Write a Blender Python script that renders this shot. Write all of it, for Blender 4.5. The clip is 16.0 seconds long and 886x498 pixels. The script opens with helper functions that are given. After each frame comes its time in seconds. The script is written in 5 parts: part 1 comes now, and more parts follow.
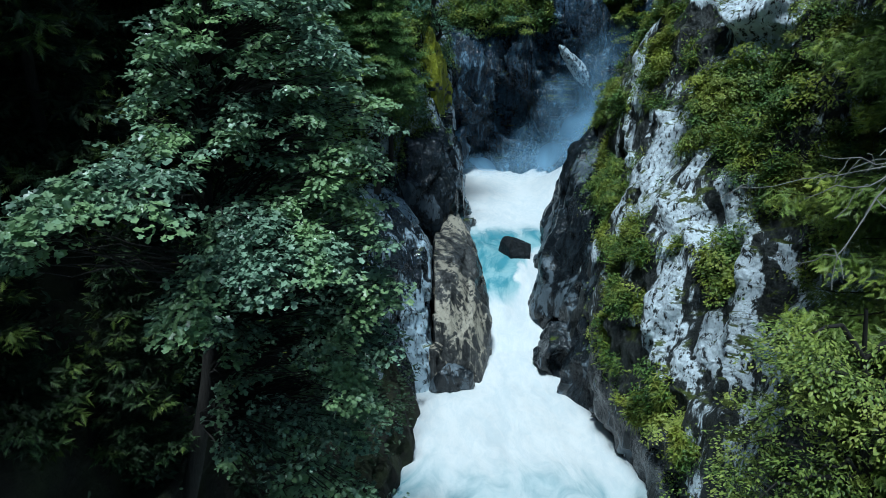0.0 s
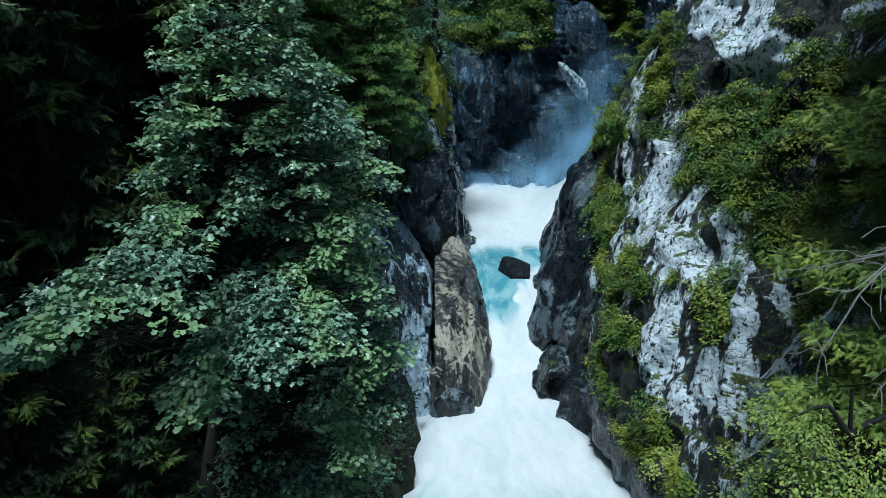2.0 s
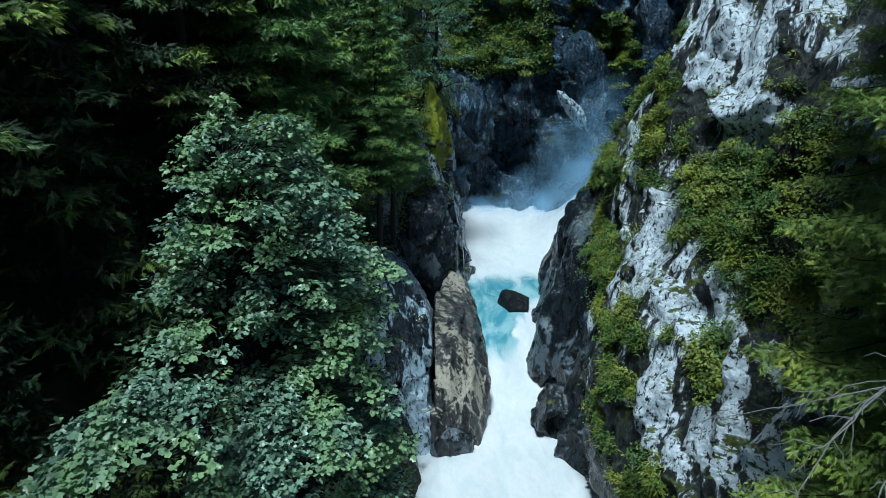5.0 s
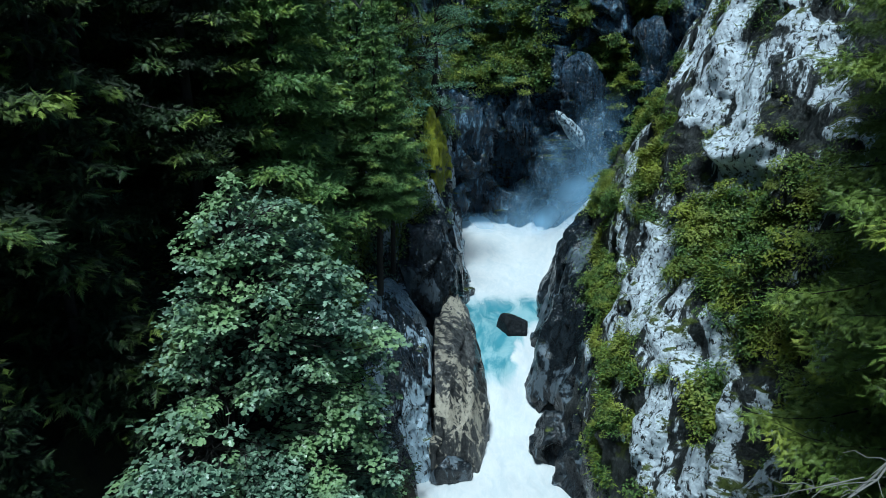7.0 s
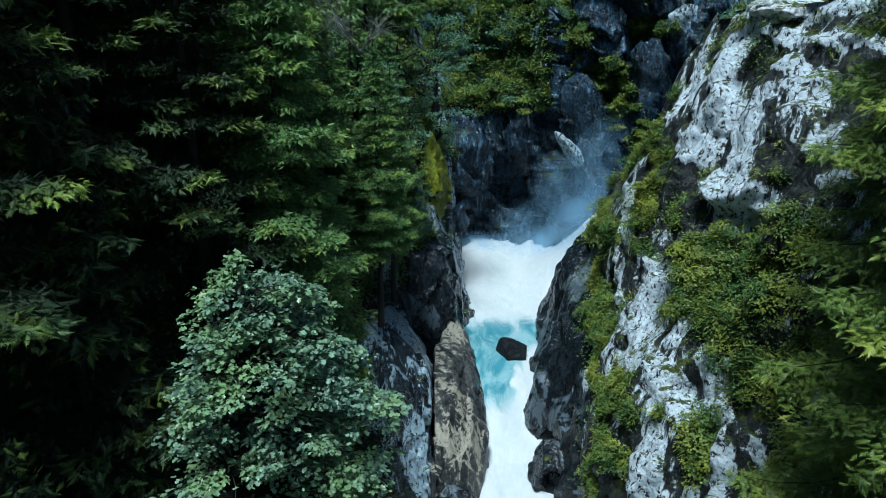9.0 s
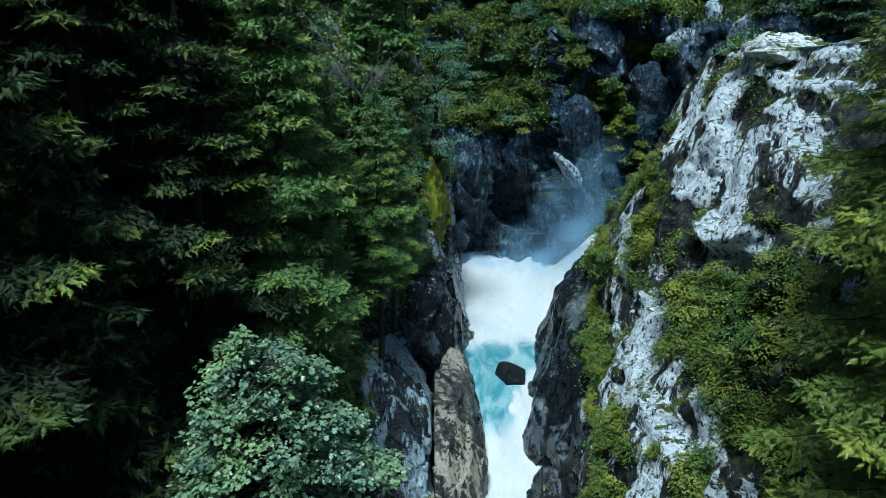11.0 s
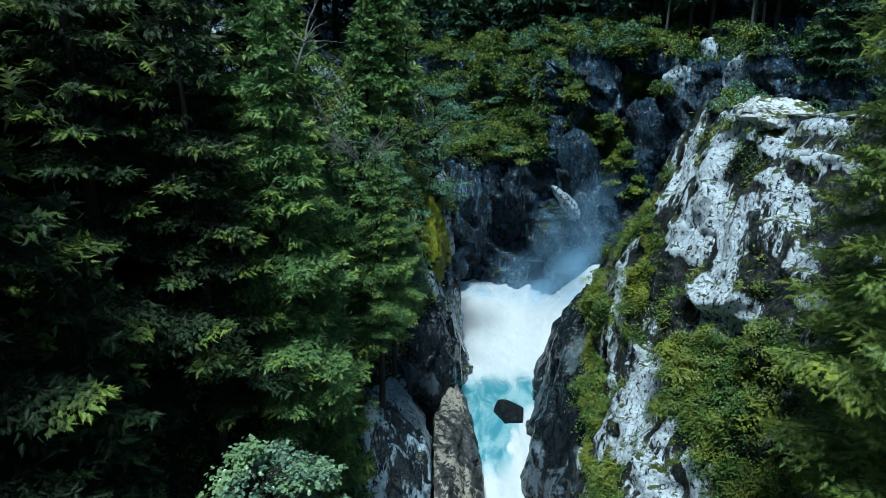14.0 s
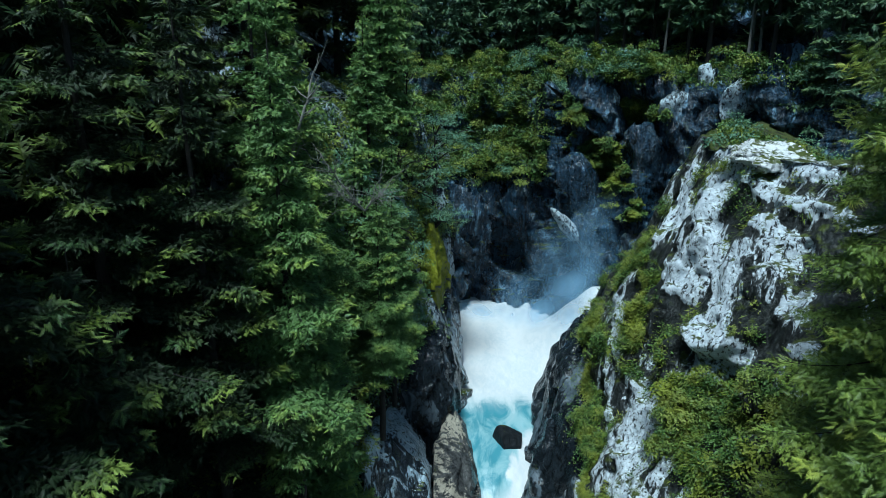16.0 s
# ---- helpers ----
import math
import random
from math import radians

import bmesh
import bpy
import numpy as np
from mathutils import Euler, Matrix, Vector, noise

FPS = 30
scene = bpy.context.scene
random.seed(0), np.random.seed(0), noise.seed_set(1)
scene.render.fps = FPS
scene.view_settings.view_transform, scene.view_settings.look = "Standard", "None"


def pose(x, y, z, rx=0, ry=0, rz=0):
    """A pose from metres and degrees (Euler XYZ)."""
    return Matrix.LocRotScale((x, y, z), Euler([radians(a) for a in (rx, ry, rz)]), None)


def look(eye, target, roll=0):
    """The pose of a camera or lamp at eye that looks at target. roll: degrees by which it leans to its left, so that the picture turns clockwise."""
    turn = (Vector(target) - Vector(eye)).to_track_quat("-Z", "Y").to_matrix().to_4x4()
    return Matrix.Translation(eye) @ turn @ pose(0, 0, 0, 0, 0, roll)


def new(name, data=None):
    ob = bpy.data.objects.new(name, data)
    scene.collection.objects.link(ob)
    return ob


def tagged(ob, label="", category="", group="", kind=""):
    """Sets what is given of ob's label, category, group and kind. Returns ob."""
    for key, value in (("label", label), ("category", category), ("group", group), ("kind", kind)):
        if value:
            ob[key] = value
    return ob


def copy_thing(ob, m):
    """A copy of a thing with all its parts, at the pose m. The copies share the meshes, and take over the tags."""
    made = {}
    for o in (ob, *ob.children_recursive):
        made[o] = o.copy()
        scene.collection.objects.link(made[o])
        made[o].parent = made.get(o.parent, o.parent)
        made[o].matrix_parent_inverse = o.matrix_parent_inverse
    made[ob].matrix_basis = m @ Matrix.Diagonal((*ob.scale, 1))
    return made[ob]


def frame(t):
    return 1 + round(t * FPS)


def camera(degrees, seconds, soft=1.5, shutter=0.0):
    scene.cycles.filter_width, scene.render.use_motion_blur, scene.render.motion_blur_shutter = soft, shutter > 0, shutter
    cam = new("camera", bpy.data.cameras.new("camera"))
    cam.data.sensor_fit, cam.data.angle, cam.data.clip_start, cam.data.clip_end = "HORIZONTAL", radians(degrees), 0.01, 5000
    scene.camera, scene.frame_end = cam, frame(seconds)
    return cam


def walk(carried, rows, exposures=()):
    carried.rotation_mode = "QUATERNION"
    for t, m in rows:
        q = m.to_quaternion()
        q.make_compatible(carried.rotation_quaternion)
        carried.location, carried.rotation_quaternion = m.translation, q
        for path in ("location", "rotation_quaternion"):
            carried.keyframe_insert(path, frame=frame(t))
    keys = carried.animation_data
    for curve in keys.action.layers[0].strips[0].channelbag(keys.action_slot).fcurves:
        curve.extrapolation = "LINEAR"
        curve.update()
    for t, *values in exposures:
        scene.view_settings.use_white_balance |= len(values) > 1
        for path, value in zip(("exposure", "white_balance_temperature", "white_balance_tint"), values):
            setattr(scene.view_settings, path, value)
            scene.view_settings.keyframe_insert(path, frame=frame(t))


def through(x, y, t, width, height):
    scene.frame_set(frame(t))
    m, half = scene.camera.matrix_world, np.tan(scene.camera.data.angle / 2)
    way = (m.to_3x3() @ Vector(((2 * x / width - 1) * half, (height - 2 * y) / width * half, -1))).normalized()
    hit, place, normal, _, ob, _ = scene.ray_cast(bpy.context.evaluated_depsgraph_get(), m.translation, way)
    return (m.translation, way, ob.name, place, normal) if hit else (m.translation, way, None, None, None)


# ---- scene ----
cam = camera(70.0, 16.0, soft=0.8)
METRES, EYE, TILT, LEAN, TURN = 16.0, 20.0, -16.0, 0.0, 0.0
ROWS = [
    (0.0, 0.0000, 0.0000, 0.0000, 0.000, 0.000, 0.000),
    (0.5, -0.0001, -0.0066, 0.0229, 0.006, 0.012, 0.000),
    (1.0, -0.0004, -0.0133, 0.0463, 0.006, 0.018, -0.000),
    (1.5, -0.0008, -0.0195, 0.0701, 0.000, 0.018, -0.020),
    (2.0, -0.0012, -0.0270, 0.0972, 0.000, 0.024, -0.030),
    (2.5, -0.0013, -0.0340, 0.1212, -0.000, 0.041, -0.050),
    (3.0, -0.0014, -0.0418, 0.1488, 0.006, 0.059, -0.040),
    (3.5, -0.0021, -0.0500, 0.1777, -0.006, 0.065, -0.050),
    (4.0, -0.0024, -0.0579, 0.2055, -0.006, 0.071, -0.050),
    (6.5, -0.0011, -0.1002, 0.3490, -0.012, 0.106, -0.060),
    (7.0, -0.0006, -0.1089, 0.3803, -0.018, 0.124, -0.070),
    (7.5, 0.0000, -0.1176, 0.4105, -0.006, 0.141, -0.070),
    (8.0, 0.0001, -0.1262, 0.4430, -0.006, 0.147, -0.080),
    (8.5, 0.0002, -0.1351, 0.4748, 0.000, 0.165, -0.080),
    (9.0, 0.0001, -0.1432, 0.5046, -0.006, 0.171, -0.090),
    (11.5, 0.0032, -0.1910, 0.6694, 0.018, 0.194, -0.080),
    (12.0, 0.0034, -0.2007, 0.7044, 0.012, 0.200, -0.080),
    (12.5, 0.0035, -0.2097, 0.7372, 0.006, 0.212, -0.090),
    (13.0, 0.0032, -0.2198, 0.7722, 0.000, 0.224, -0.090),
    (13.5, 0.0040, -0.2307, 0.8075, 0.012, 0.235, -0.110),
    (14.0, 0.0039, -0.2407, 0.8407, 0.006, 0.259, -0.130),
    (14.5, 0.0047, -0.2515, 0.8772, 0.012, 0.271, -0.130),
    (15.0, 0.0050, -0.2613, 0.9112, 0.012, 0.283, -0.140),
    (15.5, 0.0062, -0.2723, 0.9480, 0.029, 0.294, -0.150),
    (16.0, 0.0039, -0.2820, 0.9859, -0.006, 0.277, -0.180),
]
walk(cam, [(t, pose(0, 0, EYE, TILT, LEAN, TURN) @ pose(METRES * x, METRES * y, METRES * z, 90 + pitch, roll, yaw)) for t, x, y, z, yaw, pitch, roll in ROWS],
     exposures=[(0.0, 0.08, 5200, -4), (16.0, 0.14, 5200, -7)])

# ---- sky and sun: high overcast, brightest high over the open gorge ----
SUN_AT = (-0.10, -0.31, 0.945)
world = bpy.data.worlds.new("sky")
scene.world = world
world.use_nodes = True
wn = world.node_tree.nodes
sky = wn.new("ShaderNodeTexSky")
sky.sky_type, sky.sun_disc = "NISHITA", False
sky.sun_elevation = math.asin(SUN_AT[2])
sky.sun_rotation = math.atan2(SUN_AT[0], SUN_AT[1])
sky.air_density, sky.dust_density = 1.2, 0.8
world.node_tree.links.new(sky.outputs["Color"], wn["Background"].inputs["Color"])
wn["Background"].inputs["Strength"].default_value = 0.045
sun = new("sun", bpy.data.lights.new("sun", "SUN"))
sun.data.energy, sun.data.angle, sun.data.color = 3.85, radians(12), (1.0, 0.97, 0.92)
sun.matrix_world = look((0, 0, 100), (-SUN_AT[0] * 100, -SUN_AT[1] * 100, 100 - SUN_AT[2] * 100))


# ---- materials ----
class Nodes:
    """A small writer of node materials."""

    def __init__(self, name, rough=0.7):
        self.mat = bpy.data.materials.new(name)
        self.mat.use_nodes = True
        self.t = self.mat.node_tree
        self.bsdf = self.t.nodes["Principled BSDF"]
        self.bsdf.inputs["Roughness"].default_value = rough
        self.bsdf.inputs["Specular IOR Level"].default_value = 0.4
        self.pos = self.t.nodes.new("ShaderNodeNewGeometry")

    def link(self, a, b):
        self.t.links.new(a, b)

    def put(self, socket, v):
        if isinstance(v, bpy.types.NodeSocket):
            self.link(v, socket)
        else:
            socket.default_value = v

    def place(self, sx=1, sy=1, sz=1, rx=0, ry=0, rz=0):
        n = self.t.nodes.new("ShaderNodeMapping")
        n.inputs["Scale"].default_value = (sx, sy, sz)
        n.inputs["Rotation"].default_value = (radians(rx), radians(ry), radians(rz))
        self.link(self.pos.outputs["Position"], n.inputs["Vector"])
        return n.outputs["Vector"]

    def noise(self, vec, scale, detail=5, rough=0.6, warp=0.0):
        n = self.t.nodes.new("ShaderNodeTexNoise")
        self.put(n.inputs["Vector"], vec)
        n.inputs["Scale"].default_value, n.inputs["Detail"].default_value = scale, detail
        n.inputs["Roughness"].default_value, n.inputs["Distortion"].default_value = rough, warp
        return n.outputs["Fac"]

    def cells(self, vec, scale, feature="DISTANCE_TO_EDGE"):
        n = self.t.nodes.new("ShaderNodeTexVoronoi")
        n.feature = feature
        self.put(n.inputs["Vector"], vec)
        n.inputs["Scale"].default_value = scale
        return n.outputs["Distance"]

    def step(self, v, lo, hi, a=0.0, b=1.0):
        n = self.t.nodes.new("ShaderNodeMapRange")
        n.interpolation_type = "SMOOTHSTEP"
        self.put(n.inputs["Value"], v)
        for k, x in (("From Min", lo), ("From Max", hi), ("To Min", a), ("To Max", b)):
            n.inputs[k].default_value = x
        return n.outputs["Result"]

    def math(self, op, a, b=0.0):
        n = self.t.nodes.new("ShaderNodeMath")
        n.operation = op
        self.put(n.inputs[0], a)
        self.put(n.inputs[1], b)
        return n.outputs[0]

    def mix(self, f, a, b):
        n = self.t.nodes.new("ShaderNodeMix")
        n.data_type = "RGBA"
        self.put(n.inputs[0], f)
        for i, c in ((6, a), (7, b)):
            self.put(n.inputs[i], c if isinstance(c, bpy.types.NodeSocket) else (*c, 1))
        return n.outputs[2]

    def axis(self, i, normal=False):
        n = self.t.nodes.new("ShaderNodeSeparateXYZ")
        self.link(self.pos.outputs["True Normal" if normal else "Position"], n.inputs[0])
        return n.outputs[i]

    def island(self):
        return self.pos.outputs["Random Per Island"]

    def thing(self):
        return self.t.nodes.new("ShaderNodeObjectInfo").outputs["Random"]

    def finish(self, colour, bump=None, depth=0.1, rough=None):
        self.put(self.bsdf.inputs["Base Color"], colour if isinstance(colour, bpy.types.NodeSocket) else (*colour, 1))
        if bump is not None:
            n = self.t.nodes.new("ShaderNodeBump")
            n.inputs["Distance"].default_value = depth
            self.put(n.inputs["Height"], bump)
            self.link(n.outputs["Normal"], self.bsdf.inputs["Normal"])
        if rough is not None:
            self.put(self.bsdf.inputs["Roughness"], rough)
        return self.mat


def rock_material(name, dark, mid, pale, pale_at, moss_at, moss=(0.10, 0.13, 0.015), wet=0.5, relief=0.25, speck_at=0.46, shine=0.45, dip=20, stretch=0.45, bleached=False, top_light=0.0):
    """Jointed rock: dark cracks and streaks, bleached or sheen-pale patches with dark specks, moss on ledges."""
    m = Nodes(name, 0.75)
    m.bsdf.inputs["Specular IOR Level"].default_value = shine
    flat = m.place()
    big = m.noise(m.place(1, 1, stretch, 0, dip, 0), 0.22, 5, 0.6, 0.6)
    fine = m.noise(flat, 3.5, 6, 0.7)
    streak = m.noise(m.place(2.2, 2.2, stretch, 0, dip, 0), 0.7, 7, 0.68, 0.5)
    grain = m.noise(m.place(1.6, 1.6, 0.9, 0, dip, 0), 2.6, 8, 0.74, 0.25)
    warp = m.t.nodes.new("ShaderNodeVectorMath")
    warp.operation = "ADD"
    wobble = m.t.nodes.new("ShaderNodeTexNoise")
    wobble.inputs["Scale"].default_value = 1.3
    m.link(m.place(1.2, 1.2, 0.5, 0, dip, 0), warp.inputs[0])
    m.link(wobble.outputs["Color"], warp.inputs[1])
    m.link(flat, wobble.inputs["Vector"])
    chips = m.cells(warp.outputs[0], 1.5, "F1")
    small = m.cells(warp.outputs[0], 4.2, "F1")
    c = m.mix(m.step(m.math("ADD", m.math("MULTIPLY", fine, 0.4), m.math("MULTIPLY", streak, 0.6)), 0.38, 0.62), dark, mid)
    worn_lit = m.math("ADD", m.math("MULTIPLY", big, 0.6), m.math("MULTIPLY", streak, 0.4))
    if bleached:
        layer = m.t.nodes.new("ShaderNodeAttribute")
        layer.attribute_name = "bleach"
        worn_lit = m.math("ADD", worn_lit, m.math("MULTIPLY", layer.outputs["Fac"], 0.125))
    # Upward faces paler: light from above is put into the colour.
    if top_light:
        worn_lit = m.math("ADD", worn_lit, m.math("MULTIPLY", m.axis(2, True), top_light))
    patch = m.step(worn_lit, pale_at - 0.012, pale_at + 0.022)
    speck = m.step(grain, speck_at - 0.02, speck_at + 0.02)
    white = m.mix(m.step(fine, 0.3, 0.75), tuple(v * 0.86 for v in pale), pale)
    c = m.mix(m.math("MULTIPLY", patch, speck), c, white)
    up = m.axis(2, True)
    ledge = m.math("ADD", m.math("MULTIPLY", up, 0.35), m.noise(flat, 0.9, 6, 0.65))
    c = m.mix(m.step(ledge, moss_at, moss_at + 0.12), c, m.mix(fine, tuple(v * 0.35 for v in moss), moss))
    h = m.math("ADD", m.math("MULTIPLY", streak, 0.7), m.math("MULTIPLY", fine, 0.2))
    h = m.math("SUBTRACT", h, m.math("MULTIPLY", chips, 0.3))
    h = m.math("SUBTRACT", h, m.math("MULTIPLY", small, 0.18))
    h = m.math("ADD", h, m.math("MULTIPLY", speck, 0.12))
    return m.finish(c, h, relief, m.step(big, 0.3, 0.7, wet, wet + 0.3))


# Pale streaks of these two also carry bluish wet sheen, put into colour.
ROCK_LEFT = rock_material("wet_grey_rock", (0.006, 0.009, 0.013), (0.026, 0.037, 0.050), (0.44, 0.53, 0.60), 0.492, 0.80, wet=0.06, relief=0.25, shine=1.0, dip=35, stretch=0.9)
ROCK_SLAB = rock_material("sheen_streaked_slab", (0.006, 0.009, 0.013), (0.030, 0.042, 0.056), (0.50, 0.62, 0.72), 0.462, 0.85, wet=0.06, relief=0.25, speck_at=0.43, shine=1.0, dip=50, stretch=0.4)
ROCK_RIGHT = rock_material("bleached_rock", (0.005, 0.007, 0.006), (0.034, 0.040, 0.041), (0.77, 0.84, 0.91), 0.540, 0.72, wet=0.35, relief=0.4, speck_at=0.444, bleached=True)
ROCK_WHITE = rock_material("white_rock", (0.014, 0.017, 0.016), (0.14, 0.15, 0.15), (0.86, 0.88, 0.89), 0.405, 0.74, wet=0.5, relief=0.35, speck_at=0.41)
# Blue of sky, mist and wet sheen is put into this rock's colour.
ROCK_BACK = rock_material("blue_lit_dark_rock", (0.004, 0.008, 0.012), (0.036, 0.080, 0.138), (0.19, 0.32, 0.45), 0.54, 0.80, wet=0.12, relief=0.5, shine=0.7, dip=-38)
ROCK_WET = rock_material("polished_wet_rock", (0.004, 0.006, 0.008), (0.018, 0.024, 0.030), (0.12, 0.15, 0.18), 0.54, 0.95, wet=0.10, relief=0.16, speck_at=0.4, shine=0.45, dip=30, stretch=0.8)
ROCK_MOSSY = rock_material("mossy_rock", (0.018, 0.022, 0.026), (0.06, 0.07, 0.07), (0.20, 0.21, 0.2), 0.62, 0.31, moss=(0.42, 0.45, 0.018), wet=0.4, relief=0.6)
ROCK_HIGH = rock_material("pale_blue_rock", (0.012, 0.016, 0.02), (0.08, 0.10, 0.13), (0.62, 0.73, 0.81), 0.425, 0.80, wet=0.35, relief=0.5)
ROCK_BLACK = rock_material("black_wet_rock", (0.005, 0.007, 0.009), (0.013, 0.017, 0.021), (0.06, 0.075, 0.09), 0.62, 0.95, wet=0.45, shine=0.25)
ROCK_GOLD = rock_material("ochre_rock", (0.014, 0.015, 0.016), (0.085, 0.086, 0.084), (0.42, 0.38, 0.30), 0.635, 0.95, wet=0.2, relief=0.28, speck_at=0.42, dip=35, stretch=0.35, top_light=0.17)


def leaf_material(name, a, b, c, gloss=0.45, through=0.25, tips=None):
    m = Nodes(name, gloss)
    big = m.noise(m.place(), 0.6, 3)
    col = m.mix(m.island(), a, b)
    col = m.mix(m.step(big, 0.42, 0.68), col, c)
    # Inner needles darkened: the crown's own shade put into colour, beside lighter fresh growth.
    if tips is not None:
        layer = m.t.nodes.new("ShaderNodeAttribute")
        layer.attribute_name = "young_lit"
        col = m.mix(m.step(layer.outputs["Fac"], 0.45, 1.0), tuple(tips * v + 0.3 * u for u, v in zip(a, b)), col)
    m.finish(col)
    lucent = m.t.nodes.new("ShaderNodeBsdfTranslucent")
    m.link(col, lucent.inputs["Color"])
    mix = m.t.nodes.new("ShaderNodeMixShader")
    mix.inputs[0].default_value = through
    m.link(m.bsdf.outputs[0], mix.inputs[1])
    m.link(lucent.outputs[0], mix.inputs[2])
    m.link(mix.outputs[0], m.t.nodes["Material Output"].inputs["Surface"])
    return m.mat


MAPLE_LEAF = leaf_material("maple_leaf", (0.010, 0.034, 0.021), (0.30, 0.44, 0.305), (0.28, 0.41, 0.18), 0.33, 0.2)
# Needle tones also carry shade and light: dark for shaded trees, fresh for lit.
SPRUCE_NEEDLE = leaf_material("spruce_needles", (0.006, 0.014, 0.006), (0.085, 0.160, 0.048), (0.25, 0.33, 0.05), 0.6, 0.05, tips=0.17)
FOREST_NEEDLE = leaf_material("forest_needles", (0.016, 0.040, 0.021), (0.115, 0.22, 0.115), (0.20, 0.28, 0.085), 0.55, 0.08, tips=0.42)
# Undergrowth leaves with the slope's deep shade put into their colour.
SHADED_LEAF = leaf_material("leaf_with_shade", (0.006, 0.014, 0.006), (0.02, 0.045, 0.018), (0.03, 0.06, 0.02), 0.6, 0.05)
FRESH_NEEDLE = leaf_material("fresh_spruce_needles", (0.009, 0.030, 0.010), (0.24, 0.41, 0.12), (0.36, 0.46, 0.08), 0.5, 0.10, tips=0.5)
IVY_LEAF = leaf_material("ivy_leaf", (0.012, 0.036, 0.012), (0.125, 0.22, 0.050), (0.21, 0.26, 0.035), 0.5, 0.12)
HANGING_NEEDLE = leaf_material("hanging_spruce_needles", (0.018, 0.040, 0.010), (0.24, 0.34, 0.06), (0.38, 0.43, 0.065), 0.5, 0.10, tips=0.6)
SHRUB_LEAF = leaf_material("shrub_leaf", (0.010, 0.034, 0.010), (0.155, 0.265, 0.060), (0.27, 0.31, 0.038), 0.5, 0.15)
BLUE_LEAF = leaf_material("blue_green_leaf", (0.035, 0.10, 0.065), (0.18, 0.32, 0.20), (0.18, 0.30, 0.15), 0.45, 0.15)
LIME_LEAF = leaf_material("lime_leaf", (0.04, 0.08, 0.018), (0.27, 0.35, 0.07), (0.34, 0.38, 0.08), 0.5, 0.15)
GRASS = leaf_material("cliff_grass", (0.05, 0.085, 0.012), (0.22, 0.29, 0.03), (0.32, 0.33, 0.06), 0.6, 0.15)
m = Nodes("bark", 0.9)
BARK = m.finish(m.mix(m.noise(m.place(6, 6, 1.2), 2.0, 6), (0.008, 0.007, 0.006), (0.045, 0.04, 0.036)), m.noise(m.place(8, 8, 1.5), 2.0, 6), 0.05)
m = Nodes("dead_wood", 0.85)
DEAD = m.finish(m.mix(m.noise(m.place(4, 4, 2), 2.0, 6), (0.09, 0.085, 0.078), (0.32, 0.31, 0.29)), m.noise(m.place(8, 8, 2), 3.0, 5), 0.02)
# Darker than real soil: the forest's shade is put into this colour.
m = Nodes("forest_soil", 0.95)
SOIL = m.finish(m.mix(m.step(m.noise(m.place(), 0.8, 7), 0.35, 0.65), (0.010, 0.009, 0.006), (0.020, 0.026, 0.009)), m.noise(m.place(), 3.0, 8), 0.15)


m = Nodes("mossy_turf", 0.9)
TURF = m.finish(m.mix(m.step(m.noise(m.place(), 0.9, 7), 0.35, 0.65), (0.012, 0.013, 0.006), m.mix(m.noise(m.place(), 4.0, 5), (0.03, 0.045, 0.01), (0.10, 0.12, 0.02))), m.noise(m.place(), 3.0, 8), 0.3)


def water_material():
    m = Nodes("white_water", 0.35)
    y = m.axis(1)
    flow = m.place(1.0, 0.45, 0.6)
    swirl = m.noise(flow, 0.55, 6, 0.6, 1.2)
    fine = m.noise(m.place(1, 0.5, 0.5), 2.2, 7, 0.65, 1.0)
    y = m.math("ADD", y, m.math("MULTIPLY", m.math("SUBTRACT", m.noise(m.place(1, 0.6, 0.6), 0.3, 3, 0.5, 0.6), 0.5), 6.0))
    aside = m.math("SUBTRACT", y, m.step(m.math("ADD", m.axis(0), m.math("MULTIPLY", m.math("SUBTRACT", swirl, 0.5), 4.0)), 4.3, 7.2, 0.0, 6.0))
    calm = m.math("MULTIPLY", m.step(aside, 40.2, 43.8), m.step(y, 50.0, 58.0, 1.0, 0.0))
    low = m.math("MULTIPLY", m.step(y, 25.0, 31.0, 1.0, 0.0), 0.58)
    clear = m.math("MAXIMUM", calm, low)
    f = m.step(m.math("ADD", m.math("MULTIPLY", clear, 0.55), m.math("MULTIPLY", swirl, 0.6)), 0.42, 0.88)
    foam = m.mix(m.step(m.math("ADD", m.math("MULTIPLY", fine, 0.5), m.math("MULTIPLY", swirl, 0.5)), 0.36, 0.62), (0.575, 0.61, 0.63), (0.68, 0.685, 0.685))
    teal = m.mix(m.step(swirl, 0.40, 0.62), (0.26, 0.45, 0.49), (0.09, 0.27, 0.33))
    return m.finish(m.mix(f, foam, teal), m.math("ADD", swirl, m.math("MULTIPLY", fine, 0.1)), 0.06, m.step(f, 0.0, 1.0, 0.6, 0.18))


WATER = water_material()


# ---- mesh tools ----
def build(name, verts, faces, mat, parent=None, label="", smooth=False):
    """One mesh object from arrays of corners and of three- or four-cornered faces."""
    verts, faces = np.asarray(verts, dtype=np.float32), np.asarray(faces, dtype=np.int32)
    me = bpy.data.meshes.new(name)
    n, k = faces.shape
    me.vertices.add(len(verts))
    me.vertices.foreach_set("co", verts.ravel())
    me.loops.add(n * k)
    me.loops.foreach_set("vertex_index", faces.ravel())
    me.polygons.add(n)
    me.polygons.foreach_set("loop_start", np.arange(0, n * k, k, dtype=np.int32))
    me.polygons.foreach_set("use_smooth", np.full(n, smooth))
    me.update(calc_edges=True)
    me.validate()
    me.materials.append(mat)
    ob = new(name, me)
    ob.parent = parent
    if label:
        tagged(ob, label)
    return ob


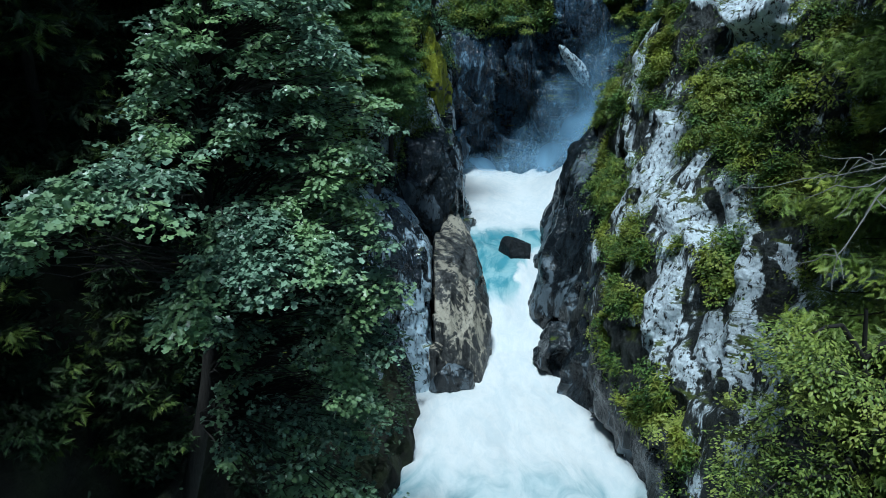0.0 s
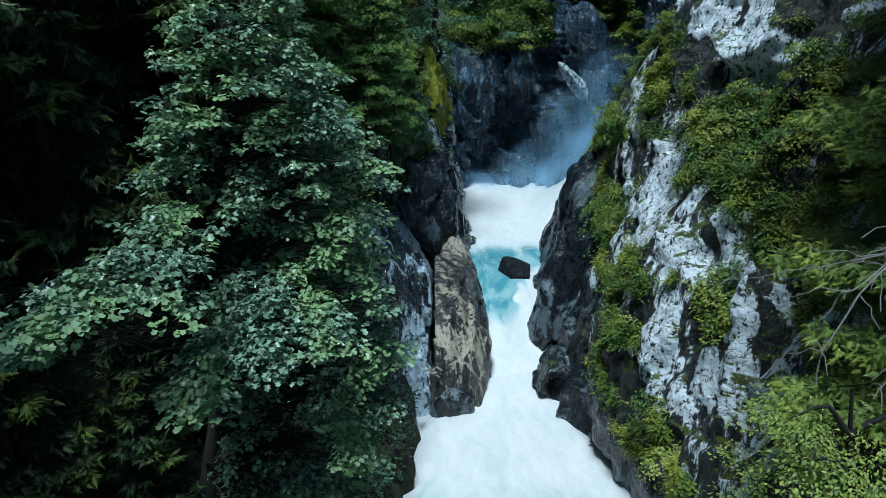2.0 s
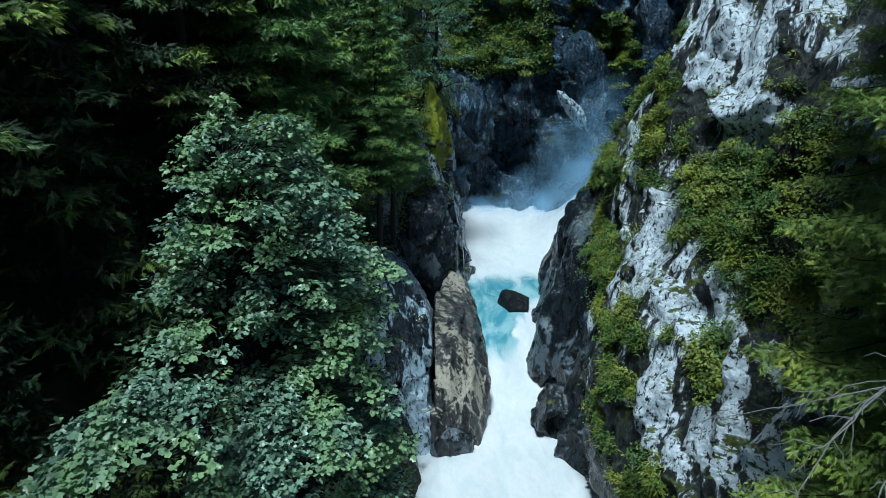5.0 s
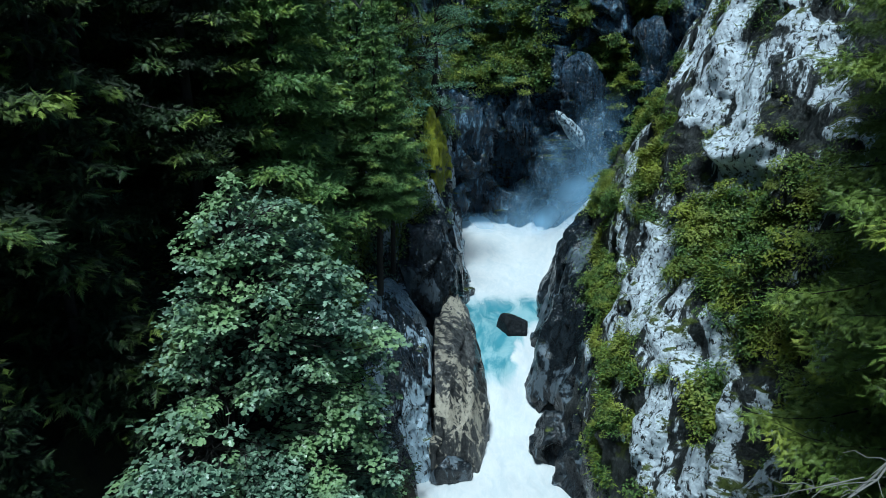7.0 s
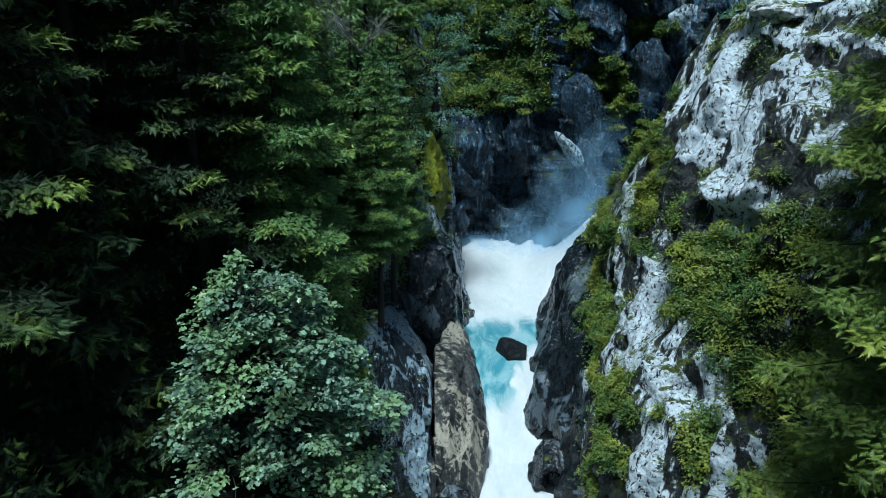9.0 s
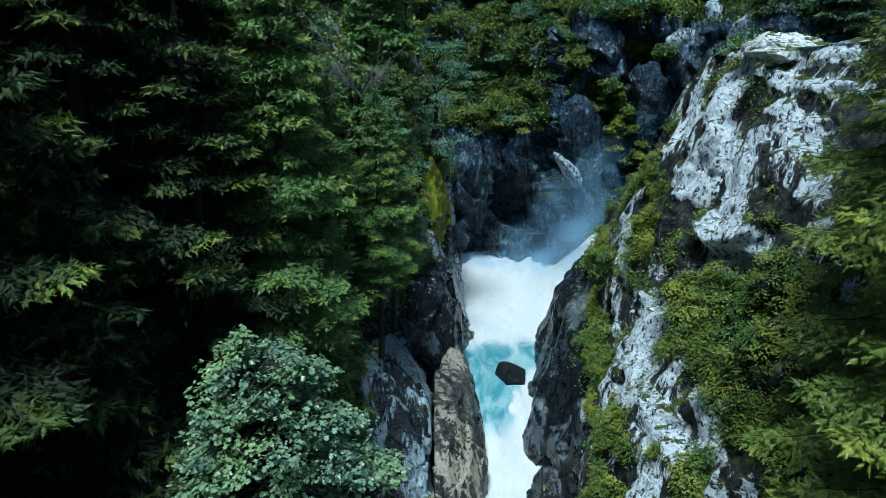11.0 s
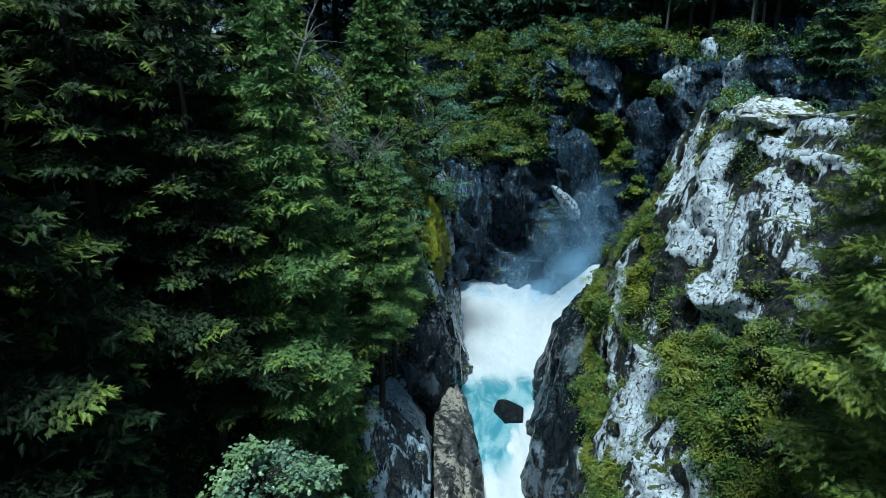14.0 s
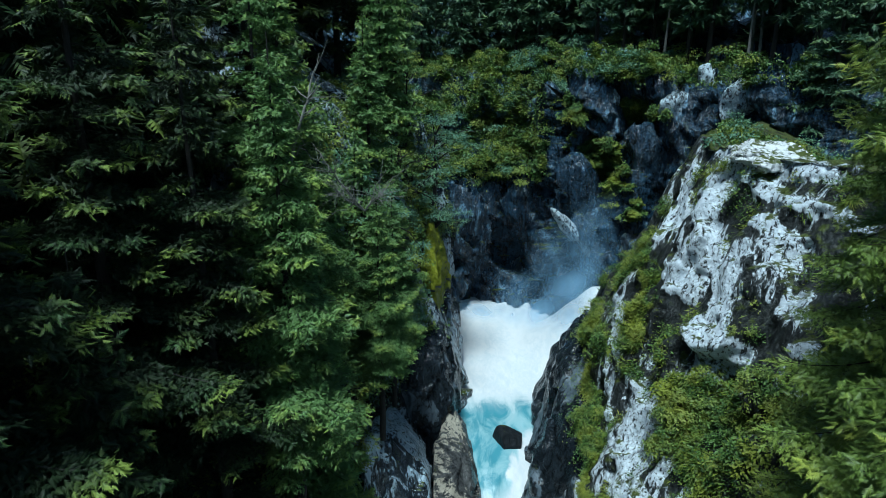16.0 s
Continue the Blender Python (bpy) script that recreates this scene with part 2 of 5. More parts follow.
def hashed(i, seed):
    """Three random numbers in 0..1 for each whole-number cell."""
    i = i.astype(np.int64)
    h = (i[..., 0] * 73856093) ^ (i[..., 1] * 19349663) ^ (i[..., 2] * 83492791) ^ (seed * 2654435761)
    out = []
    for k in range(3):
        h = (h * 6364136223846793005 + 1442695040888963407 + k) & 0x7FFFFFFFFFFFFFFF
        out.append(((h >> 20) & 0xFFFFFF) / float(0x1000000))
    return np.stack(out, -1)


def value_noise(p, seed=0):
    i = np.floor(p)
    f = p - i
    f = f * f * (3 - 2 * f)
    total = 0
    for dx in (0, 1):
        for dy in (0, 1):
            for dz in (0, 1):
                w = (f[..., 0] if dx else 1 - f[..., 0]) * (f[..., 1] if dy else 1 - f[..., 1]) * (f[..., 2] if dz else 1 - f[..., 2])
                total = total + w * hashed(i + np.array([dx, dy, dz]), seed)[..., 0]
    return total * 2 - 1


def fbm(p, octaves=4, seed=0, gain=0.5):
    total, a = 0, 1.0
    for k in range(octaves):
        total = total + a * value_noise(p * 2.03 ** k + 17.3 * k, seed + k)
        a *= gain
    return total


def blocks(p, seed=0, tilt=0.9):
    """Broken planes: each cell of a jittered lattice carries its own step and slope."""
    i = np.floor(p)
    best = np.full(p.shape[:-1], 1e9)
    out = np.zeros(p.shape[:-1])
    for dx in (-1, 0, 1):
        for dy in (-1, 0, 1):
            for dz in (-1, 0, 1):
                c = i + np.array([dx, dy, dz])
                h = hashed(c, seed)
                d = p - (c + h)
                dist = (d * d).sum(-1)
                g = hashed(c, seed + 91) * 2 - 1
                v = g[..., 0] + tilt * (d * (hashed(c, seed + 57) * 2 - 1)).sum(-1)
                near = dist < best
                best, out = np.where(near, dist, best), np.where(near, v, out)
    return out


def quads(n, m):
    i = np.arange(n * m).reshape(n, m)
    return np.stack([i[:-1, :-1], i[1:, :-1], i[1:, 1:], i[:-1, 1:]], -1).reshape(-1, 4)


def normals(g):
    a, b = np.gradient(g, axis=0), np.gradient(g, axis=1)
    n = np.cross(a, b)
    return n / (np.linalg.norm(n, axis=-1, keepdims=True) + 1e-9)


def softened(d, times=1):
    for k in range(times):
        e = np.pad(d, 1, mode="edge")
        d = (e[1:-1, 1:-1] * 2 + e[:-2, 1:-1] + e[2:, 1:-1] + e[1:-1, :-2] + e[1:-1, 2:]) / 6
    return d


def rough_rock(g, n, size, seed, amount=1.0, lean=(1.0, 1.0, 0.45), sharp=1.0, slant=0.0, extra=0.0, soft=1):
    """Pushes a grid of points in and out along its normals like jointed rock."""
    a = math.radians(slant)
    p = np.stack([g[..., 0] * math.cos(a) - g[..., 2] * math.sin(a), g[..., 1], g[..., 0] * math.sin(a) + g[..., 2] * math.cos(a)], -1) * np.array(lean)
    p = p + 0.13 * np.stack([value_noise(p / 0.9, seed + k) for k in (1, 2, 3)], -1)
    d = 0.9 * fbm(p / (6.0 * size), 3, seed) + sharp * (0.75 * size * blocks(p / (3.3 * size), seed + 5) + 0.26 * size * blocks(p / (1.3 * size), seed + 9) + 0.09 * blocks(p / 0.55, seed + 13)) + 0.03 * fbm(p / 0.4, 3, seed + 20)
    return g + n * (softened(d + extra, soft) * amount)[..., None]


def instances(tv, tf, frames, places):
    """Many copies of a small template as one set of arrays."""
    v = np.einsum("nij,kj->nki", frames, tv) + places[:, None, :]
    f = tf[None] + (np.arange(len(places)) * len(tv))[:, None, None]
    return v.reshape(-1, 3), f.reshape(-1, tf.shape[1])


def frames_from(ahead, up, scale):
    """Matrices whose y axis runs ahead and whose z axis leans to up."""
    y = ahead / (np.linalg.norm(ahead, axis=-1, keepdims=True) + 1e-9)
    x = np.cross(y, up)
    x /= np.linalg.norm(x, axis=-1, keepdims=True) + 1e-9
    z = np.cross(x, y)
    return np.stack([x, y, z], -1) * np.asarray(scale)[:, None, None]


def tube(path, radii, sides=7):
    path = np.asarray(path, float)
    t = np.gradient(path, axis=0)
    t /= np.linalg.norm(t, axis=-1, keepdims=True) + 1e-9
    ref = np.where(np.abs(t[:, 2:3]) > 0.9, np.array([[1.0, 0, 0]]), np.array([[0, 0, 1.0]]))
    a = np.cross(t, ref)
    a /= np.linalg.norm(a, axis=-1, keepdims=True)
    b = np.cross(t, a)
    ang = np.linspace(0, 2 * math.pi, sides, endpoint=False)
    ring = path[:, None] + (a[:, None] * np.cos(ang)[None, :, None] + b[:, None] * np.sin(ang)[None, :, None]) * np.asarray(radii)[:, None, None]
    k = len(path)
    i = np.arange(k * sides).reshape(k, sides)
    j = np.roll(i, -1, axis=1)
    f = np.stack([i[:-1], j[:-1], j[1:], i[1:]], -1).reshape(-1, 4)
    return ring.reshape(-1, 3), f


def joined(pieces):
    vs, fs, n = [], [], 0
    for v, f in pieces:
        vs.append(v), fs.append(np.asarray(f) + n)
        n += len(v)
    return np.concatenate(vs), np.concatenate(fs)


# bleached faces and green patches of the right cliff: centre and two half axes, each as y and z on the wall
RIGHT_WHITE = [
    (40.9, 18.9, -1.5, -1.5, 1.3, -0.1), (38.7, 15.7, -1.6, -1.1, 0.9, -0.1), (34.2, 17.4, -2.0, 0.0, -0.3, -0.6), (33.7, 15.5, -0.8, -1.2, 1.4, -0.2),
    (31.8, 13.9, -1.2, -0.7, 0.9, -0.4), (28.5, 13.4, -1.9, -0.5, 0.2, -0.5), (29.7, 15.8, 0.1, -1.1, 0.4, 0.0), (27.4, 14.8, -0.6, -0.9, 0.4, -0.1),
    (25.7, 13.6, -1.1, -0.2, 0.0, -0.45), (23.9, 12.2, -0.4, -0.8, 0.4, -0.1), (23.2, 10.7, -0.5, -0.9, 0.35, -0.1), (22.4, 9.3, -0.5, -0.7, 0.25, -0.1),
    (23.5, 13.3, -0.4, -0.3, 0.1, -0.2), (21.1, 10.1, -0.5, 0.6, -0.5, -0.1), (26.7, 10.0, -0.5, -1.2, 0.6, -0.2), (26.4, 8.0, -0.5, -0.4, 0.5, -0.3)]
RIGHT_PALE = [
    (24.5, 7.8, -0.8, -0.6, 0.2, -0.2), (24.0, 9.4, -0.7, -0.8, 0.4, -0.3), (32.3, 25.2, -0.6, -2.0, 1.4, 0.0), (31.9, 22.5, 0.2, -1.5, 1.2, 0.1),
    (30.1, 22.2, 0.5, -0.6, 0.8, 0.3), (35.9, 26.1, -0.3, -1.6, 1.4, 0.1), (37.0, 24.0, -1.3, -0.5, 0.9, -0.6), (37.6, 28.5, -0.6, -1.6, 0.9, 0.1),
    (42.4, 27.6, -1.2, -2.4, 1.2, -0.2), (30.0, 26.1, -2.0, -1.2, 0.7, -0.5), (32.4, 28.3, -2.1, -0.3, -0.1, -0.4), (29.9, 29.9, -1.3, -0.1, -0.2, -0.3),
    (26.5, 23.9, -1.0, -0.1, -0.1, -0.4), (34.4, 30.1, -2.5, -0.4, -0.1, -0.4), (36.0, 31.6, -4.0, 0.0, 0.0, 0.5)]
RIGHT_GREEN = [
    (44.9, 17.1, -3.1, 1.0, -1.7, -0.3), (43.2, 14.2, -1.3, -1.1, 1.4, -0.2), (37.0, 12.7, -3.2, -0.7, 1.6, -0.7), (33.2, 10.7, -2.1, -0.9, 1.4, -0.7),
    (29.3, 9.0, -1.7, -0.9, 1.0, -0.6), (27.4, 7.5, -1.0, -0.5, 0.5, -0.5), (26.5, 5.1, 0.6, -1.3, 1.5, -0.8), (38.1, 19.1, -2.1, -0.9, 1.0, -0.3),
    (31.3, 18.1, 0.2, -1.7, 1.7, 0.3), (27.6, 18.6, -1.6, -0.2, -0.2, -1.0), (28.3, 16.7, -0.5, 0.3, -0.8, -0.5), (26.6, 12.2, -1.1, -0.3, 0.3, -0.6),
    (30.4, 11.6, -1.3, -0.6, 0.9, -0.5), (24.8, 11.0, -0.4, 0.1, -0.2, -0.3), (25.5, 6.2, 1.5, 0.0, 0.0, 1.1), (29.5, 6.4, 1.5, 0.0, 0.0, 1.0), (22.8, 5.6, 1.2, 0.0, 0.0, 1.2), (22.8, 7.6, -0.5, -0.3, 0.3, -0.4), (24.8, 15.4, -1.1, -0.1, -0.2, -1.0)]
RIGHT_BUSHY = [
    (38.6, 30.6, -0.9, -0.4, 0.6, -0.5), (41.0, 29.0, -0.5, -1.0, 0.8, 0.1), (33.7, 23.9, -1.0, 0.5, -0.8, -0.6), (36.8, 20.9, -2.2, -0.9, 1.4, -0.8),
    (29.4, 23.9, 0.0, -0.7, 0.6, 0.1), (31.1, 19.4, -2.0, -0.2, 0.3, -0.9), (37.2, 30.5, -0.5, -0.3, 0.4, -0.2), (35.0, 30.9, -1.6, 0.0, 0.0, -0.4),
    (41.4, 23.6, 0.0, -0.8, 1.7, -0.1), (26.2, 21.9, -1.0, 0.7, -0.5, -0.9), (27.5, 19.8, -0.8, 0.7, -0.5, -0.5), (46.4, 18.7, -1.0, 0.4, 2.0, 1.4),
    (22.5, 17.5, -2.0, 0.0, 0.0, 4.0), (44.5, 22.5, 0.0, 2.2, 1.4, 0.0)]


def faded(a, b, spots, g, seed, ragged=0.35):
    """How much of the spots lies at (a, b) of a wall: one inside, fading over a torn rim."""
    a, b = a + ragged * fbm(g / 1.1, 3, seed), b + ragged * fbm(g / 1.1, 3, seed + 1)
    total = np.zeros_like(a)
    for ca, cb, ua, ub, va, vb in spots:
        det = ua * vb - ub * va
        p, q = ((a - ca) * vb - (b - cb) * va) / det, ((b - cb) * ua - (a - ca) * ub) / det
        total = np.maximum(total, np.clip(1.6 - 0.75 * (p * p + q * q), 0, 1))
    return total


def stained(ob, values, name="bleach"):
    """Gives a mesh its bleaching, or its fresh tips and inner shade, corner by corner, for its material."""
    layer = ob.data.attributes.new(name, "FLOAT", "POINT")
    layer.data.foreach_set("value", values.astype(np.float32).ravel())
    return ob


# ---- the gorge: plan of its walls, x over y at rising heights ----
LEFT_Y = [-60, 10, 25, 33, 35.5, 38, 41, 44, 47, 52, 60, 70, 84]
LEFT_Z = [1, 7, 13, 19, 26, 34, 60]
LEFT_X = [
    [-8, -5, -3.2, -1.9, -1.3, -1.2, -0.6, 0.6, 1.6, 1.9, 1.8, 1.6, 1.4],
    [-11, -8, -6.0, -4.8, -4.8, -3.8, -2.8, -1.6, -0.4, 0.9, 1.4, 1.3, 1.2],
    [-14, -11, -8.4, -7.4, -6.6, -6.0, -5.2, -4.0, -2.6, -0.8, 0.6, 1.0, 1.1],
    [-18, -15, -12, -9.4, -8.2, -7.2, -6.0, -4.8, -3.2, -1.6, 0.1, 1, 1],
    [-24, -19, -16, -13, -11, -9, -7, -5.5, -4, -2.6, -1.4, -0.4, 0],
    [-33, -28, -24, -20, -17, -15, -12, -10, -8, -7, -6, -5, -4],
    [-70, -66, -62, -58, -56, -54, -52, -50, -48, -46, -44, -42, -40]]
RIGHT_Y = [-60, 8, 22, 25, 29, 34, 38, 42, 47, 51, 56, 63]
RIGHT_Z = [1, 7, 13, 19, 26, 32.0, 33.2, 50]
RIGHT_X = [
    [10, 9.6, 9.5, 9.5, 9.2, 7.9, 7.6, 6.9, 7.7, 8.2, 8.8, 11],
    [14, 12, 10.2, 9.2, 8.6, 8.4, 8.3, 8.3, 8.6, 9.2, 10, 12.5],
    [18, 16, 13.5, 12.0, 10.8, 10.1, 9.9, 10.2, 10.4, 10.8, 12.6, 18],
    [23, 20, 17, 15.6, 14, 13, 12.6, 12.3, 12.4, 13.5, 17, 24],
    [28, 24, 20, 18.5, 16.9, 16, 15.6, 15.2, 16, 18, 22, 28],
    [36, 32, 26, 23, 20.8, 19.0, 18.0, 17.4, 19, 21.5, 26, 32],
    [48, 46, 44, 42, 40, 40, 40, 40, 40, 40, 40, 42],
    [90, 86, 80, 78, 76, 74, 72, 70, 70, 70, 72, 76]]
BACK_X = [-40, -10, 0, 4, 8, 12, 14, 17, 20, 26, 31, 60]
BACK_Z = [2, 9, 13, 20, 24, 27, 34, 37, 60]
BACK_Y = [
    [75, 73, 72, 74.5, 76, 73, 68, 67, 66, 62, 58, 46],
    [75, 73, 72, 74.5, 76, 73, 68, 67, 66, 62, 58, 46],
    [77, 74, 72, 75, 77, 74.5, 69, 67, 66, 62, 58, 46],
    [78, 76, 73, 76, 78, 74.5, 68.5, 67, 66, 61, 57, 45],
    [80, 80, 79.5, 78.5, 78, 76, 69, 68, 67, 61, 57, 45],
    [84, 82, 81, 80, 79.5, 77, 70, 69, 68, 62, 58, 46],
    [95, 92, 90, 89, 86, 79, 74, 71, 69, 64, 60, 48],
    [104, 101, 100, 99, 96, 90, 84, 78, 75, 70, 66, 54],
    [200, 200, 200, 200, 195, 190, 186, 182, 178, 172, 165, 150]]


def sheet(along, rise, table, a, z):
    """The plan read at the places a along the wall and the heights z."""
    rows = np.stack([np.interp(a, along, r) for r in table])
    out = np.empty((len(z), len(a)))
    for j in range(len(a)):
        out[:, j] = np.interp(z, rise, rows[:, j])
    return out


def spaced(*parts):
    return np.unique(np.concatenate([np.arange(a, b, s) for a, b, s in parts]))


def ground_left(x, y):
    xs = [np.interp(y, LEFT_Y, r) for r in LEFT_X]
    return float(np.interp(-x, [-v for v in xs], LEFT_Z))


def fall_right(x, y):
    """How far the ground drops behind the crest of the right cliff."""
    edge = np.interp(y, RIGHT_Y, RIGHT_X[5])
    return 0.45 * np.clip(x - edge - 1.2, 0, 12) * np.interp(y, [20, 27, 80], [0, 1, 1])


def ground_right(x, y):
    z = float(np.interp(x, [np.interp(y, RIGHT_Y, r) for r in RIGHT_X], RIGHT_Z))
    return z - (float(fall_right(x, y)) if z > 32.0 else 0)


def ground_back(x, y):
    return float(np.interp(y, [np.interp(x, BACK_X, r) for r in BACK_Y[4:]], BACK_Z[4:]))


ys, zs = spaced((-60, 18, 3.0), (18, 33, 0.5), (33, 62, 0.2), (62, 84, 0.5)), spaced((-3, 20, 0.2), (20, 36, 0.5), (36, 61, 2))
Y, Z = np.meshgrid(ys, zs)
g = np.stack([sheet(LEFT_Y, LEFT_Z, LEFT_X, ys, zs), Y, Z], -1)
left_n = -normals(g)
left_g = rough_rock(g, left_n, 1.5, 11, 0.75, lean=(1.0, 1.0, 0.6), slant=15, soft=0)
split = int(np.searchsorted(ys, 32.5))
wall_left = tagged(build("wall_left", left_g[:, split:].reshape(-1, 3), quads(*left_g[:, split:].shape[:2]), ROCK_LEFT, smooth=True), "dark wet grey rock wall of the gorge, mossy above", "cliff", kind="structure")
tagged(build("slope_left", left_g[:, :split + 1].reshape(-1, 3), quads(*left_g[:, :split + 1].shape[:2]), SOIL, smooth=True), "forest slope of soil and needles, darkened in colour for shade", "slope", kind="structure")

ys, zs = spaced((-60, 16, 3.0), (16, 24, 0.25), (24, 46, 0.13), (46, 56, 0.2), (56, 64, 0.6)), spaced((-3, 6, 0.25), (6, 32.0, 0.13), (32.0, 33.25, 0.04), (33.25, 51, 2))
Y, Z = np.meshgrid(ys, zs)
g = np.stack([sheet(RIGHT_Y, RIGHT_Z, RIGHT_X, ys, zs), Y, Z], -1)
right_n, right_g0 = normals(g), g
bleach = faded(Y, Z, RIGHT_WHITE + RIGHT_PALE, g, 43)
warp = 0.9 * fbm(g / 4.5, 3, 37)
rib = (Y + 0.12 * (Z - 20) + warp) / 2.7
own = hashed(np.stack([np.floor(rib), 0 * rib, 0 * rib], -1), 38)
u = rib - np.floor(rib)
fin = np.minimum(u / 0.68, (1 - u) / 0.32) * (0.5 + 0.7 * own[..., 0])
fins = 0.55 * fin * np.interp(Z, [6, 9, 31, 32], [0.2, 0.9, 0.9, 0.2]) * np.interp(Y, [18, 24, 44, 48], [0.4, 1, 1, 0.2]) - 0.45
# bleached ribs stand proud of the dark rock; the great fin hangs over its foot
fins = fins + 0.22 * np.clip(bleach * 1.8 - 0.5, 0, 1)
lip = faded(Y, Z, [(32.3, 25.2, -0.7, -2.6, 1.6, 0.0), (31.6, 22.6, 0.3, -1.7, 1.5, 0.1)], g, 47)
foot = 21.3 + 0.35 * (Y - 30.0) + 0.5 * fbm(g / 1.6, 2, 48)
fins = fins + np.clip(lip * 2 - 0.5, 0, 1) * np.interp(Z, [21, 27, 29], [1.5, 0.5, 0.0]) * (Z > foot) - 0.3 * np.clip(lip * 2 - 0.3, 0, 1) * (Z <= foot)
pier = faded(Y, Z, [(23.9, 12.2, -0.5, -1.2, 0.5, -0.1), (23.2, 10.7, -0.6, -1.3, 0.45, -0.1), (22.4, 9.3, -0.6, -1.1, 0.35, -0.1)], g, 49)
fins = fins + 0.75 * np.clip(pier * 2.4 - 0.7, 0, 1)
right_g = rough_rock(g, right_n, 0.8, 31, extra=fins, soft=1, lean=(1, 1, 0.5), amount=np.interp(Y, [0, 40, 46, 64], [0.85, 0.85, 0.5, 0.5]) * np.interp(Z, [0, 31.8, 32.2, 60], [0.95, 0.95, 0.25, 0.12]))
right_g[..., 2] -= np.where(Z > 32.0, fall_right(g[..., 0], Y), 0)
split = int(np.searchsorted(zs, 32.03))
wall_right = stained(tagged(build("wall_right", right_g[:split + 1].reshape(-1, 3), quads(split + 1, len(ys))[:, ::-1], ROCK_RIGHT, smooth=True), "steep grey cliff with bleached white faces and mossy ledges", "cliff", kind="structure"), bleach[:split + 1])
tagged(build("shoulder_right", right_g[split:].reshape(-1, 3), quads(len(zs) - split, len(ys))[:, ::-1], TURF, smooth=True), "mossy forest shoulder on top of the cliff", "slope", kind="structure")

xs, zs = spaced((-40, -4, 2.0), (-4, 34, 0.2), (34, 61, 2)), spaced((2, 38, 0.2), (38, 61, 2))
X, Z = np.meshgrid(xs, zs)
g = np.stack([X, sheet(BACK_X, BACK_Z, BACK_Y, xs, zs), Z], -1)
back_n = -normals(g)
back_g = rough_rock(g, back_n, 1.4, 51, 1.0, lean=(1.0, 1.0, 0.45), sharp=1.9, slant=-38, soft=0)
wall_back = tagged(build("wall_back", back_g.reshape(-1, 3), quads(*back_g.shape[:2]), ROCK_BACK, smooth=True), "dark rock headwall with bluish sky light painted in, ivy and bushes", "cliff", kind="structure")

v = np.array([[-3000, -3000, -4], [3000, -3000, -4], [3000, 3000, -4], [-3000, 3000, -4]])
tagged(build("ground", v, [[0, 1, 2, 3]], SOIL), "dark forest soil far beyond the gorge", "ground", kind="structure")


# ---- the river ----
def river_height(x, y):
    z = np.interp(y, [-60, 26, 35, 38.5, 41, 44.5, 47, 52, 60, 68, 78], [0.0, 0.9, 1.1, 1.6, 3.2, 5.2, 5.8, 6.4, 7.0, 7.6, 8.0])
    z = z + np.exp(-((y - 38) / 3.0) ** 2) * 0.35 * np.cos((x - 4.0) * 0.6)
    side = np.clip((x - 7.4) / 8.4, 0, 1)
    z = z + 7.0 * side * side * (1.8 - 0.8 * side) * np.clip((y - 55) / 7, 0, 1) * np.interp(y, [64, 70], [1.0, 0.4])
    z = z + 0.5 * np.clip((y - 56) / 8, 0, 1) * np.exp(-((x - 4.2) / 2.4) ** 2)
    return z


ys, xs = spaced((-60, 20, 2.0), (20, 56, 0.16), (56, 80, 0.3)), spaced((-14, -5, 1.0), (-5, 13, 0.16), (13, 26, 0.5))
X, Y = np.meshgrid(xs, ys)
P = np.stack([X, Y * 0.55, np.zeros_like(X)], -1)
Z = river_height(X, Y) + np.interp(Y, [50, 58], [0.20, 0.05]) * fbm(P / 1.9, 3, 71) + 0.015 * fbm(P / 0.5, 2, 75)
water = tagged(build("water", np.stack([X, Y, Z], -1).reshape(-1, 3), quads(*X.shape), WATER, smooth=True), "foaming white river with a turquoise pool between falls", "river", kind="structure")


def boulder(name, at, size, seed, mat, turn=(0, 0, 0), detail=5, planes=34, square=4.0, lumps=1.0, dents=()):
    """A squarish block split by flat breaks, with a stepped, rough skin."""
    bm = bmesh.new()
    bmesh.ops.create_icosphere(bm, subdivisions=detail, radius=1)
    v = np.array([p.co for p in bm.verts])
    f = np.array([[q.index for q in p.verts] for p in bm.faces])
    bm.free()
    rng = np.random.RandomState(seed)
    n = rng.normal(size=(planes, 3))
    n /= np.linalg.norm(n, axis=1, keepdims=True)
    h = rng.uniform(0.66, 1.08, planes)
    dots = v @ n.T
    r = np.min(np.where(dots > 0.15, h / np.maximum(dots, 0.15), 9), axis=1)
    p = v * np.minimum(r, (np.abs(v) ** square).sum(1) ** (-1 / square))[:, None] * np.array(size)
    for d, width, deep in dents:
        d = np.array(d) / np.linalg.norm(d)
        p = p * (1 - deep * np.clip((v @ d - math.cos(math.radians(width))) / 0.07, 0, 1))[:, None]
    q = p * np.array([1, 1, 0.5]) + 0.2 * np.stack([value_noise(p / 0.8, seed + k) for k in (1, 2, 3)], -1)
    big = min(1.0, min(size) / 2)
    p = p + v * lumps * (0.26 * big * blocks(q / (1.3 * big), seed) + 0.10 * big * blocks(q / (0.5 * big), seed + 3) + 0.02 * fbm(q / 0.35, 3, seed))[:, None]
    ob = build(name, p, f, mat, smooth=True)
    ob.matrix_world = pose(*at, *turn)
    return ob


tagged(boulder("boulder", (5.75, 47.4, 6.0), (1.25, 1.2, 1.05), 3, ROCK_BLACK, (10, 15, 20), 5, 22, 6.0, 0.1), "dark wet boulder standing in the turquoise pool", "boulder")


